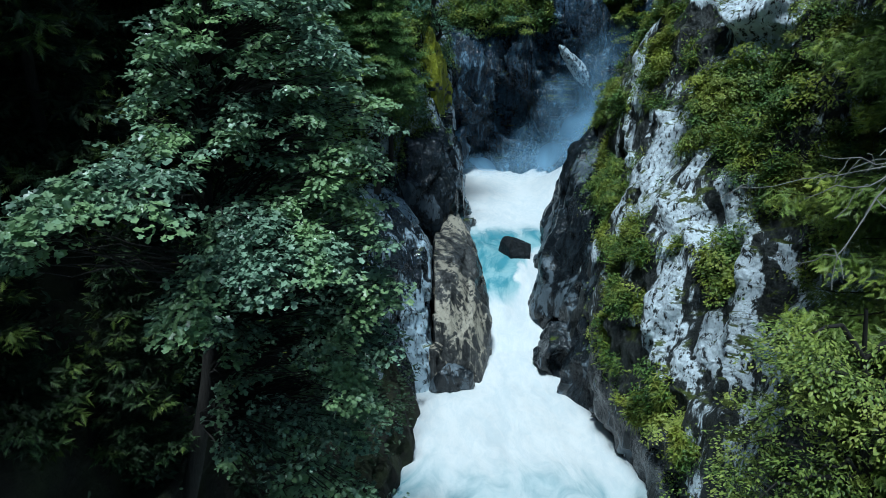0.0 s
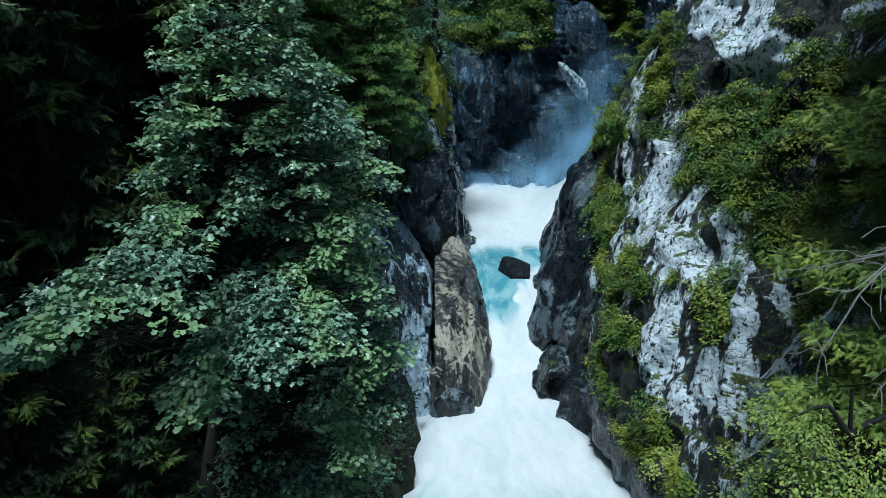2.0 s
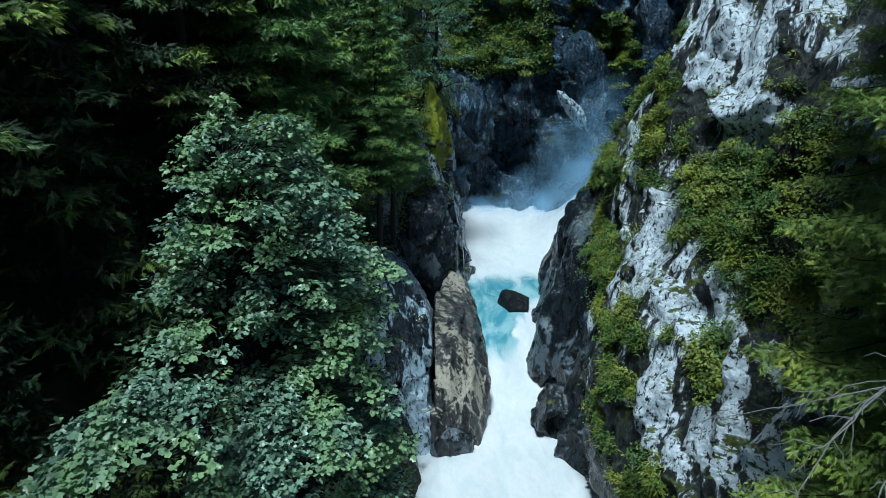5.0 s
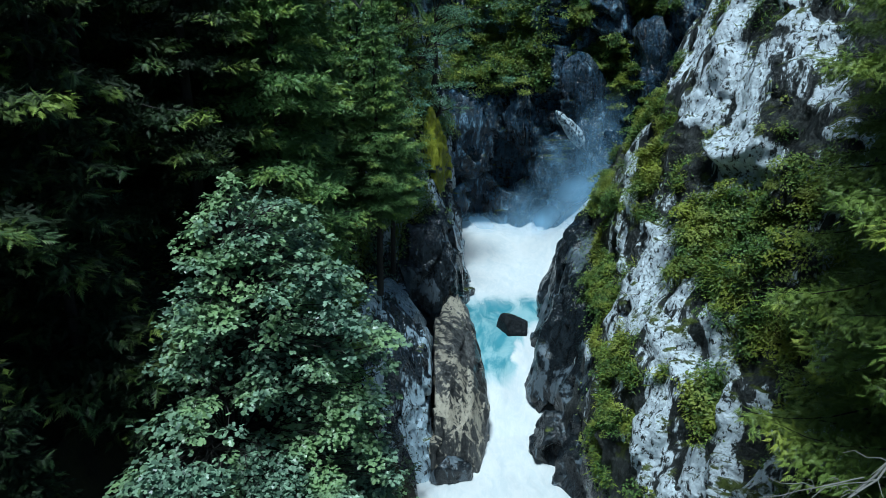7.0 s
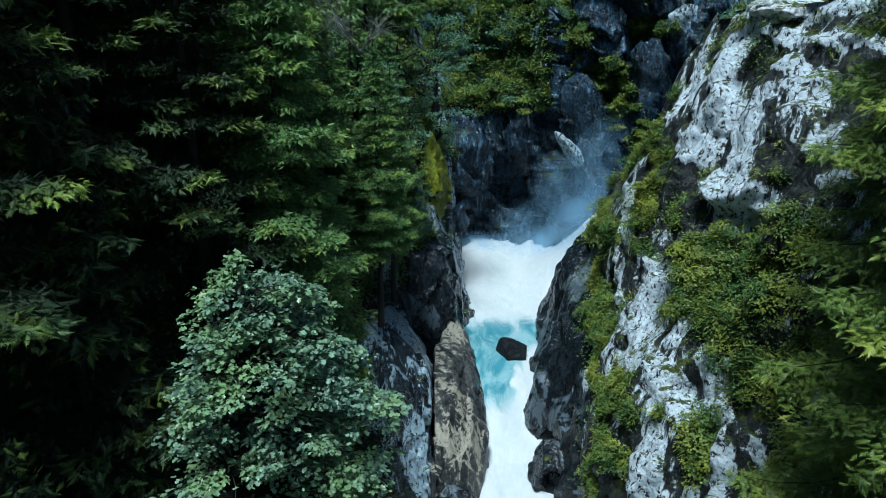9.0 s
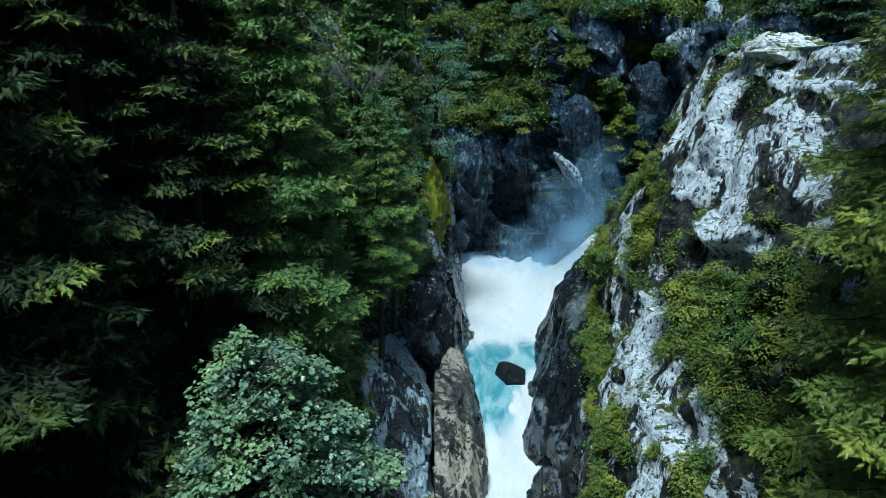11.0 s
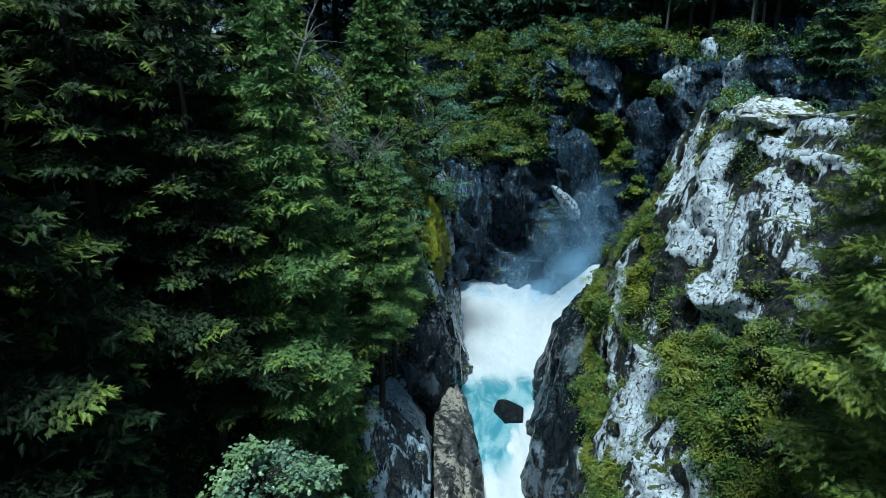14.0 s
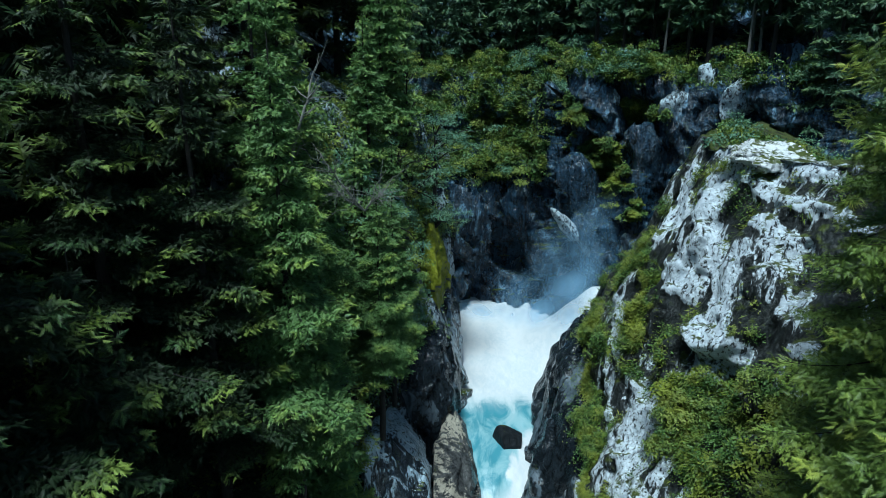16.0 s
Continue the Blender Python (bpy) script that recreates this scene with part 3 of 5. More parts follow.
# polished rock along the right bank, with hollows scoured by the water
ys, zs = spaced((22, 64, 0.16)), spaced((-2, 19, 0.14))
Y, Z = np.meshgrid(ys, zs)
crest = np.interp(ys, [22, 26, 30, 34, 38, 42, 47, 52, 58, 64], [2.5, 3.6, 5.6, 7.8, 10.6, 13.0, 14.9, 16.0, 14.0, 12.0])
crest = crest + 0.8 * fbm(np.stack([ys / 3, 0 * ys, 0 * ys], -1), 3, 4)
proud = np.interp(ys, [22, 31, 35, 39.4, 41.0], [0.0, 0.1, 0.0, -0.5, 0.7])[None] - 2.2 * np.clip((Z - crest[None] + 1.2) / 2.4, 0, 1) ** 1.5
g = np.stack([sheet(RIGHT_Y, RIGHT_Z, RIGHT_X, ys, zs) - proud, Y, Z], -1)
n = normals(g)
p = g * np.array([1, 0.8, 0.6])
d = 0.7 * fbm(p / 3.5, 2, 81) + 0.35 * np.abs(fbm(p / 1.6, 2, 83)) - 0.25 * np.abs(fbm(p / 0.9, 2, 85)) + 0.28 * blocks(p / 2.2, 86, 0.5) + 0.03 * fbm(p / 0.3, 2, 88)
for hy, hz, hr, deep in ((39.6, 2.6, 1.5, 2.6), (44.0, 5.4, 1.4, 1.3), (33.2, 2.0, 1.8, 1.1), (49.0, 9.0, 1.6, 0.8), (36.5, 6.2, 1.3, 0.7)):
    d = d - deep * np.sqrt(np.clip(1 - ((Y - hy) / hr) ** 2 - ((Z - hz) / (hr * 0.8)) ** 2, 0, 1))
bank_g = g + n * d[..., None]
bank_n, Z_BANK, CREST = n, Z, crest
tagged(build("bank_right", bank_g.reshape(-1, 3), quads(*bank_g.shape[:2])[:, ::-1], ROCK_WET, smooth=True), "smooth dark wet rock bank scoured into hollows by the river", "rock bank", kind="structure")


def lofted(name, mat, label, seed, sections, amount=1.0, step=0.13):
    """A hewn mass of rock: flat faces between cross sections along y, each of six corners (x, z) from the landward foot over the top to the water's foot."""
    ys = np.array([y for y, c in sections])
    corners = np.array([c for y, c in sections], float)
    lengths = np.linalg.norm(np.diff(corners, axis=1), axis=-1).max(0)
    t = np.concatenate([k + np.linspace(0, 1, max(2, int(n / step)), endpoint=False) for k, n in enumerate(lengths)] + [[5.0]])
    k = np.minimum(t.astype(int), 4)
    f = (t - k)[None, :, None]
    profile = corners[:, k] * (1 - f) + corners[:, k + 1] * f
    a = np.unique(np.concatenate([np.linspace(u, v, max(2, int(max(v - u, np.abs(profile[i + 1] - profile[i]).max()) / step))) for i, (u, v) in enumerate(zip(ys[:-1], ys[1:]))]))
    g = np.stack([np.stack([np.interp(a, ys, profile[:, j, 0]) for j in range(len(t))], 1), np.repeat(a[:, None], len(t), 1),
                  np.stack([np.interp(a, ys, profile[:, j, 1]) for j in range(len(t))], 1)], -1)
    n = normals(g)
    p = g * np.array([1, 0.8, 0.6]) + 0.3 * np.stack([value_noise(g / 1.3, seed + k) for k in (1, 2, 3)], -1)
    d = 0.30 * blocks(p / 1.9, seed, 0.8) + 0.10 * blocks(p / 0.7, seed + 3) + 0.16 * fbm(p / 2.5, 2, seed + 5) + 0.03 * fbm(p / 0.35, 3, seed + 7)
    g = g + n * (amount * d)[..., None]
    return tagged(build(name, g.reshape(-1, 3), quads(*g.shape[:2]), mat, smooth=True), label, "rock")


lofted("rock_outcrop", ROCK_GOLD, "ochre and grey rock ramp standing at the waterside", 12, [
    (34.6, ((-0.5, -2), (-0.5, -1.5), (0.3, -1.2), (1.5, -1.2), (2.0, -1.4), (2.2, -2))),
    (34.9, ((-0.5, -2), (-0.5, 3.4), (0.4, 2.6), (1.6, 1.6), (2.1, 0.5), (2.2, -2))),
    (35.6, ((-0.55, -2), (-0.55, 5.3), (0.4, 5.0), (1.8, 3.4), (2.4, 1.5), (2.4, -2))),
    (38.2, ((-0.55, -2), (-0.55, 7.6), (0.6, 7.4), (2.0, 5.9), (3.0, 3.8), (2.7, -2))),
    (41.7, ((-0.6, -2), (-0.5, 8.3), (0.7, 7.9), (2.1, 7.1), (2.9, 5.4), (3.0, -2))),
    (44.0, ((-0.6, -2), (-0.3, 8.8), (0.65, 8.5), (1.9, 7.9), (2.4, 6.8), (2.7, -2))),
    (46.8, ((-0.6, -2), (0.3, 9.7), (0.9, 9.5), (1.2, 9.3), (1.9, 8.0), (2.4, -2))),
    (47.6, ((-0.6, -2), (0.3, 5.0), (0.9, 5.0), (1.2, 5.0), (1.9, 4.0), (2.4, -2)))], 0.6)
lofted("rock_outcrop", ROCK_SLAB, "dark smooth rock slab with pale streaks and painted wet sheen beside the river", 15, [
    (34.6, ((-5.6, -2), (-5.4, 1.0), (-3.4, 0.0), (-1.5, -1), (-0.9, -1.5), (-0.8, -2))),
    (35.0, ((-5.6, -2), (-5.2, 7.0), (-3.4, 5.5), (-1.5, 3.5), (-0.9, 1.5), (-0.8, -2))),
    (36.0, ((-5.6, -2), (-5.0, 12.8), (-3.6, 11.2), (-2.0, 8.8), (-1.0, 6.8), (-0.75, -2))),
    (37.6, ((-5.6, -2), (-4.8, 13.2), (-3.3, 12.3), (-1.9, 10.9), (-1.0, 8.8), (-0.75, -2))),
    (39.6, ((-5.6, -2), (-4.6, 12.9), (-2.9, 12.0), (-1.8, 10.6), (-1.0, 9.0), (-0.8, -2))),
    (42.8, ((-5.2, -2), (-3.8, 12.0), (-2.4, 10.8), (-1.6, 9.8), (-1.0, 8.7), (-0.8, -2))),
    (44.2, ((-5.2, -2), (-3.8, 8.0), (-2.4, 7.5), (-1.6, 7.0), (-1.0, 6.5), (-0.8, -2)))], 0.75)
lofted("rock_outcrop", ROCK_WET, "dark rounded rock block leaning over the pool", 18, [
    (44.2, ((-4.6, 3), (-4.3, 8.0), (-2.5, 7.5), (-0.8, 6.0), (0.3, 5.0), (0.5, 3))),
    (44.9, ((-4.6, 3), (-4.2, 12.9), (-2.5, 12.4), (-0.8, 10.6), (0.4, 8.6), (0.6, 3))),
    (46.2, ((-4.6, 3), (-4.2, 15.2), (-2.4, 15.2), (-0.4, 13.8), (0.9, 11.4), (1.1, 3))),
    (48.3, ((-4.6, 3), (-4.0, 16.2), (-2.0, 16.0), (0.1, 15.0), (1.2, 11.2), (1.3, 3))),
    (51.0, ((-4.6, 3), (-3.6, 17.0), (-1.5, 16.8), (0.3, 15.4), (1.1, 12.0), (1.4, 3))),
    (52.5, ((-4.6, 3), (-3.6, 9.0), (-1.5, 9.0), (0.2, 8.0), (1.1, 7.0), (1.4, 3)))], 0.9)

for at, size, seed, mat, turn, label in (
        # first, a dark block added for the shaded undercut below the ochre ramp
        ((0.5, 34.9, 1.3), (1.3, 0.8, 2.0), 13, ROCK_WET, (6, 4, 8), "dark block standing in for the shaded recess under the ochre rock"),
        ((7.5, 37.1, 2.3), (1.75, 1.7, 2.4), 21, ROCK_WET, (0, 0, 12), "smooth dark rock arch hollowed by the river"),
        ((7.95, 41.3, 3.6), (2.0, 2.0, 3.3), 20, ROCK_WET, (0, 0, 8), "smooth dark rock nose with a scoured arch over the water"),
        ((-0.75, 57.0, 18.8), (1.35, 6.0, 4.3), 24, ROCK_MOSSY, (0, -5, -3), "rock pillar covered in bright yellow-green moss"),
        ((-3.4, 33.0, 1.6), (1.6, 3.0, 4.2), 27, ROCK_LEFT, (0, -12, 10), "dark wet rock at the foot of the bank"),
        ((19.4, 37.6, 31.6), (2.5, 3.4, 0.9), 39, ROCK_WHITE, (0, 8, -20), "pale mossy rock cap at the top of the cliff"),
        ((12.6, 44.6, 17.4), (0.8, 1.5, 4.4), 41, ROCK_WET, (0, 22, -10), "smooth grey rock rib above the falls"),
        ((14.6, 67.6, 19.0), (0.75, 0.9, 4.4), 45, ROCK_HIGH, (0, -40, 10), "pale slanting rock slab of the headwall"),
        ((15.4, 68.4, 23.8), (2.2, 1.0, 4.4), 46, ROCK_BACK, (0, -34, 12), "dark rock buttress of the headwall, bluish light painted in"),
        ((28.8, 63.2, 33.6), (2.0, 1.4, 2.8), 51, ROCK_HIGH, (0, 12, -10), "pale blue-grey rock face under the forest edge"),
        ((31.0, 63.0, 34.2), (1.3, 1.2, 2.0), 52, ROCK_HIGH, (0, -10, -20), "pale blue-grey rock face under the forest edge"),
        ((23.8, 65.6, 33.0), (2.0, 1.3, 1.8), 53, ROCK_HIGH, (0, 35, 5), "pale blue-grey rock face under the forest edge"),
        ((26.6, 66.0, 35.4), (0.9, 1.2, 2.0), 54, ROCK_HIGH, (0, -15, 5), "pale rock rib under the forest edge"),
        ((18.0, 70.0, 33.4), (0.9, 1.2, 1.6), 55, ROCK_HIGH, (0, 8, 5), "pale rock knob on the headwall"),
        ((20.2, 67.2, 29.0), (1.0, 1.2, 2.6), 56, ROCK_BACK, (0, -24, 20), "dark rock slab of the headwall, bluish light painted in"),
        ((22.0, 66.4, 27.5), (2.2, 1.4, 4.6), 47, ROCK_BACK, (0, -18, -10), "dark rock buttress of the headwall, bluish light painted in")):
    smooth = seed in (13, 20, 21)
    tagged(boulder("rock_outcrop", at, size, seed, mat, turn, 4 if seed > 42 else 5, 20 if smooth else 40, 8.0 if 30 < seed < 41 else 3.4 if smooth else 4.0,
                   1.5 if seed == 24 else 0.45 if smooth else 1.0, [((-0.32, -0.9, -0.46), 30, 0.6)] if seed == 20 else [((-0.35, -0.9, -0.1), 34, 0.7)] if seed == 21 else ()), label, "rock")


# ---- plants ----
def leaf_shape(kind):
    """A small folded leaf, one unit long, along y."""
    if kind == "maple":
        half = [(0.0, 0.0), (0.46, 0.16), (0.24, 0.38), (0.40, 0.72), (0.0, 1.0)]
    elif kind == "oval":
        half = [(0.0, 0.0), (0.22, 0.25), (0.24, 0.60), (0.0, 1.0)]
    elif kind == "blade":
        half = [(0.0, 0.0), (0.07, 0.40), (0.0, 1.0)]
    else:
        half = [(0.0, 0.0), (0.30, 0.48), (0.0, 1.0)]
    v = [(0.0, y, -0.10 * y * y) for y in ((0.0, 0.5, 1.0) if kind == "maple" else (0.0, 1.0))]
    k = len(v)
    faces = []
    for side in (1, -1):
        base = len(v)
        pts = half[1:-1]
        v += [(side * x, y, 0.22 * x - 0.10 * y * y) for x, y in pts]
        ring = list(range(base, base + len(pts)))
        mid = [0, 1, 2] if k == 3 else [0, 1]
        if k == 3:
            tri = [(0, ring[0], ring[1]), (0, ring[1], 1), (1, ring[1], ring[2]), (1, ring[2], 2)]
        elif len(pts) == 2:
            tri = [(0, ring[0], ring[1]), (0, ring[1], 1)]
        else:
            tri = [(0, ring[0], 1)]
        faces += [t if side > 0 else t[::-1] for t in tri]
    return np.array(v, float), np.array(faces)


def leafy_clump(rng, centre, radius, flat, count, size, kind, droop=0.35, out=None):
    """Leaves over the upper side of a flattened ball, lying like shingles and hanging at their tips."""
    d = rng.normal(size=(count, 3))
    d[:, 2] = np.abs(d[:, 2]) * 0.9 - 0.25
    d /= np.linalg.norm(d, axis=1, keepdims=True)
    r = radius * (0.55 + 0.5 * rng.rand(count)) * (0.75 + 0.5 * (fbm(d * 1.7 + centre, 2, 5) * 0.5 + 0.5))
    p = d * r[:, None] * np.array([1, 1, flat]) + centre
    ahead = d * np.array([1, 1, 0.2]) + rng.normal(size=(count, 3)) * 0.45
    if out is not None:
        ahead = ahead + np.asarray(out) * 0.5
    ahead[:, 2] -= droop
    up = d * 0.5 + np.array([0, 0, 1.0]) + rng.normal(size=(count, 3)) * 0.35
    tv, tf = leaf_shape(kind)
    return instances(tv, tf, frames_from(ahead, up, size * (0.6 + 0.7 * rng.rand(count))), p)


def limb(rng, a, b, r0, r1, sag=0.3, steps=7):
    a, b = np.asarray(a, float), np.asarray(b, float)
    t = np.linspace(0, 1, steps)[:, None]
    p = a + (b - a) * t
    p[:, 2] += sag * np.sin(t[:, 0] * math.pi)
    p[1:-1] += rng.normal(size=(steps - 2, 3)) * 0.05 * np.linalg.norm(b - a) / steps * 3
    return tube(p, np.linspace(r0, r1, steps), 6)


def maple(name, base, top, clumps, seed, leaf, size, per, spread, label):
    """A broadleaf tree: leaning trunk, limbs to each bough, boughs of drooping leaves."""
    rng = np.random.RandomState(seed)
    base, top = np.asarray(base, float), np.asarray(top, float)
    root = tagged(new(name), label, "tree")
    root.matrix_world = Matrix.Translation(base)
    t = np.linspace(0, 1, 12)[:, None]
    spine = (top - base) * t + np.stack([0.35 * np.sin(t[:, 0] * 5), 0.3 * np.sin(t[:, 0] * 4 + 1), 0 * t[:, 0]], -1)
    build("trunk", *tube(spine, np.linspace(0.26, 0.03, 12), 9), BARK, root, smooth=True)
    limbs, leaves = [], []
    for c, r in clumps:
        c = np.asarray(c, float) - base
        k = int(np.clip((c[2] - 0.25 * np.hypot(c[0] - top[0] + base[0], c[1])) / (top - base)[2] * 11, 2, 10))
        limbs.append(limb(rng, spine[k], c, 0.07, 0.012, 0.4) if len(clumps) < 200 else limb(rng, spine[k], c, 0.035, 0.006, 0.4, 5))
        out = c - spine[k]
        out[2] = 0
        out /= np.linalg.norm(out) + 0.1
        leaves.append(leafy_clump(rng, c, r, 0.5, int(per * r * r), size, leaf, out=out))
        for q in range(spread):
            off = rng.normal(size=3) * np.array([0.7, 0.7, 0.35]) * r
            leaves.append(leafy_clump(rng, c + off, r * 0.55, 0.45, int(per * r * r * 0.3), size, leaf, out=out))
    for v, f in limbs[:40]:
        build("limb", v, f, BARK, root, smooth=True)
    if len(limbs) > 40:
        tagged(build("twig", *joined(limbs[40:]), BARK, root, smooth=True), kind="stuff")
    return root, joined(leaves)


def spruce_parts(seed, height, radius, bare=0.1, droop=0.35, density=1.0, step=0.8, gap=0.25, grain=1.0, taper=0.8, blade=0.21):
    """Arrays of a spruce at the origin: trunk, branch wood and layered sprays of needles."""
    rng = np.random.RandomState(seed)
    t = np.linspace(0, 1, 14)[:, None]
    spine = np.concatenate([0.12 * np.sin(t * 4 + seed), 0.12 * np.cos(t * 3 + seed), t * height], 1)
    trunk = tube(spine, np.linspace(0.011 * height + 0.03, 0.015, 14), 8)
    wood, pos, ahead, size, young_lit = [], [], [], [], []
    z = height * bare
    turn = 0.0
    while z < height - 0.2:
        f = (z - height * bare) / (height * (1 - bare))
        r = radius * ((1 - f) ** taper) * min(1, 0.6 + f * 3) + 0.15
        turn += 0.7
        count = rng.randint(5, 8)
        for q in range(count):
            if rng.rand() < gap:
                continue
            a = turn + (q + rng.rand() * 0.7) * 2 * math.pi / count
            length = r * rng.uniform(0.6, 1.15)
            z0 = z + rng.uniform(-0.3, 0.3) * step
            n = max(3, int(length / (0.22 * grain) * density))
            u = np.linspace(0.15, 1, n)
            d = np.array([math.cos(a), math.sin(a), 0])
            side = np.array([-d[1], d[0], 0])
            p = d * (u * length)[:, None]
            p[:, 2] = z0 + length * (-droop * 1.9 * u * (1 - 0.60 * u)) + 0.12 * length * (1 - f)
            p = p + side * (rng.normal() * 0.15 * length * u * u)[:, None]
            few = np.concatenate([[[0, 0, z0]], p[:: max(1, n // 4)]])
            wood.append(tube(few, np.linspace(0.010 + 0.009 * length, 0.005, len(few)), 3))
            w = length * 0.46 * np.sin(math.pi * u ** 0.8) ** 0.7 * (1 - 0.3 * u) + 0.12
            w = w * (0.65 + 0.5 * rng.rand(n))
            for s in (1, -1):
                m = np.maximum(1, (w / (0.26 * grain)).astype(int))
                for i in range(n):
                    k = np.arange(m[i]) / m[i]
                    at = p[i] + (side * s * 0.8 + d * 0.45)[None] * (k * w[i])[:, None]
                    at[:, 2] -= k * w[i] * (0.12 + droop * 0.6) + rng.rand(m[i]) * 0.06
                    pos.append(at + rng.normal(size=at.shape) * 0.07)
                    ahead.append(np.tile(side * s * 0.7 + d * 0.65 + np.array([0, 0, -0.18 - 0.5 * droop]), (m[i], 1)) + rng.normal(size=at.shape) * 0.62)
                    size.append(rng.uniform(0.38, 0.72, m[i]) * grain)
                    young_lit.append(np.clip(0.8 * u[i] + 0.45 * k * u[i], 0, 1) * np.ones(m[i]))
        z += step * rng.uniform(0.75, 1.25) * (0.55 + 0.6 * (1 - f))
    pos, ahead, size, young_lit = np.concatenate(pos), np.concatenate(ahead), np.concatenate(size), np.concatenate(young_lit)
    tv, tf = [], []
    for k in range(5):
        for q in ((1, -1) if k < 4 else (0,)):
            out, y = (0.46, 0.42, 0.34, 0.22, 0)[k], 0.20 * k
            foot = [[-0.07, y, 0], [0.07, y, 0]] if q == 0 else [[0, y, -0.08 * y * y], [0, y + blade, -0.08 * y * y]]
            tf.append([len(tv), len(tv) + 2, len(tv) + 1] if q > 0 else [len(tv), len(tv) + 1, len(tv) + 2])
            tv += foot + [[q * out * 0.75, y + 0.10 + (out * 0.75 if q else 0.35), -0.06 - 0.12 * out]]
    tv, tf = np.array(tv), np.array(tf)
    up = np.tile([0, 0, 1.0], (len(pos), 1)) + rng.normal(size=(len(pos), 3)) * 0.4
    return trunk, joined(wood), instances(tv, tf, frames_from(ahead, up, size), pos), np.repeat(young_lit, len(tv))


CROWNS = {}


def spruce(name, parts, mat, label):
    root = tagged(new(name), label, "tree")
    build("trunk", *parts[0], DEAD if parts is THIN else BARK, root, smooth=True)
    tagged(build("branch_wood", *parts[1], BARK, root), kind="stuff")
    key = (len(parts[3]), mat.name)
    if key in CROWNS:
        new("crown", CROWNS[key]).parent = root
    else:
        CROWNS[key] = stained(build("crown", *parts[2], mat, root), parts[3], "young_lit").data
    return root


def planted(ob, x, y, z, turn, s, first, lean=0, tall=1.0):
    m = pose(x, y, z, lean, 0, turn) @ Matrix.Diagonal((s, s, s * tall, 1))
    if first:
        ob.matrix_world = m
        return ob
    c = copy_thing(ob, pose(0, 0, 0))
    c.matrix_basis = m
    return c


# the maple that leans out from the bank: tiers of boughs, each a drooping train of leaf sprays
def bough(rng, clumps, root, tip, width, count, size):
    """Sprays along the outer part of a bough, wider than it is thick, its tip hanging."""
    root, tip = np.asarray(root, float), np.asarray(tip, float)
    run = tip - root
    side = np.cross(run, [0, 0, 1.0])
    side /= np.linalg.norm(side) + 1e-6
    for k in range(count):
        u = rng.uniform(0.25, 1.0)
        w = width * (1.15 - 0.8 * u) * rng.uniform(-1, 1)
        p = root + run * u + side * w
        p[2] += 0.35 * math.sin(u * math.pi) - 0.35 * abs(w) + rng.normal() * 0.10
        clumps.append((p, size * rng.uniform(0.7, 1.25)))


rng = np.random.RandomState(5)
clumps = []
TIERS = [8.0, 13.0, 15.0, 17.0, 18.0, 19.5, 21.0, 22.2, 23.1]
REACH_LEFT = [1.6, 1.4, 1.4, 2.1, 2.5, 2.6, 2.4, 2.0, 1.0]
REACH_RIGHT = [3.0, 3.1, 3.3, 3.3, 3.2, 3.2, 3.0, 2.4, 1.2]
REACH_NEAR = [1.6, 1.6, 1.8, 2.2, 2.4, 2.3, 2.0, 1.5, 0.4]
for k in range(112):
    z = 8.6 + 14.3 * ((k + rng.rand()) / 112) ** 0.85
    a = k * 2.399 + rng.normal() * 0.25
    reach = np.interp(z, TIERS, REACH_RIGHT if math.cos(a) > 0 else REACH_LEFT) * abs(math.cos(a)) + np.interp(z, TIERS, REACH_NEAR) * abs(math.sin(a))
    reach *= rng.uniform(0.72, 1.05)
    axis = np.array([-4.75 - 0.05 * (z - 18), 15.5 + 0.05 * (z - 11), z])
    tip = axis + np.array([reach * math.cos(a), reach * math.sin(a), -0.24 * reach])
    if (z < 16.5 and tip[0] < -4.6 and rng.rand() < 0.6) or (14.2 < z < 18.0 and math.sin(a) < 0.4 and math.cos(a) < 0.6 and rng.rand() < 0.85):
        continue
    bough(rng, clumps, axis + np.array([0, 0, 0.15]), tip, 0.26 * reach + 0.15, int(3 + 2.8 * reach), 0.36)
for root, tip, width, count, size in (
        ((-5.2, 15.6, 18.6), (-6.5, 8.8, 17.5), 1.1, 44, 0.40), ((-5.6, 12.5, 18.0), (-4.5, 9.6, 17.3), 0.6, 18, 0.34), ((-6.0, 12.6, 17.6), (-7.2, 9.6, 16.9), 0.7, 20, 0.36),
        ((-4.6, 15.2, 17.2), (-3.4, 11.4, 15.6), 1.0, 40, 0.38), ((-4.6, 14.4, 16.6), (-4.9, 10.9, 15.0), 0.9, 34, 0.38), ((-4.0, 14.4, 16.8), (-2.3, 12.4, 15.7), 0.7, 24, 0.36),
        ((-3.8, 15.8, 17.6), (-1.35, 14.6, 15.9), 0.6, 24, 0.32), ((-3.8, 16.0, 15.6), (-1.3, 15.2, 14.0), 0.7, 26, 0.34), ((-3.6, 16.0, 13.6), (-1.5, 15.4, 12.4), 0.7, 26, 0.34),
        ((-3.4, 16.0, 12.2), (-1.8, 15.2, 11.0), 0.7, 24, 0.34), ((-5.2, 16.0, 22.4), (-5.6, 16.2, 23.6), 0.2, 7, 0.2), ((-5.0, 16.0, 22.2), (-6.1, 16.4, 22.8), 0.35, 12, 0.26), ((-4.6, 15.8, 22.4), (-3.4, 15.0, 22.9), 0.35, 12, 0.28)):
    bough(rng, clumps, root, tip, width, count, size)
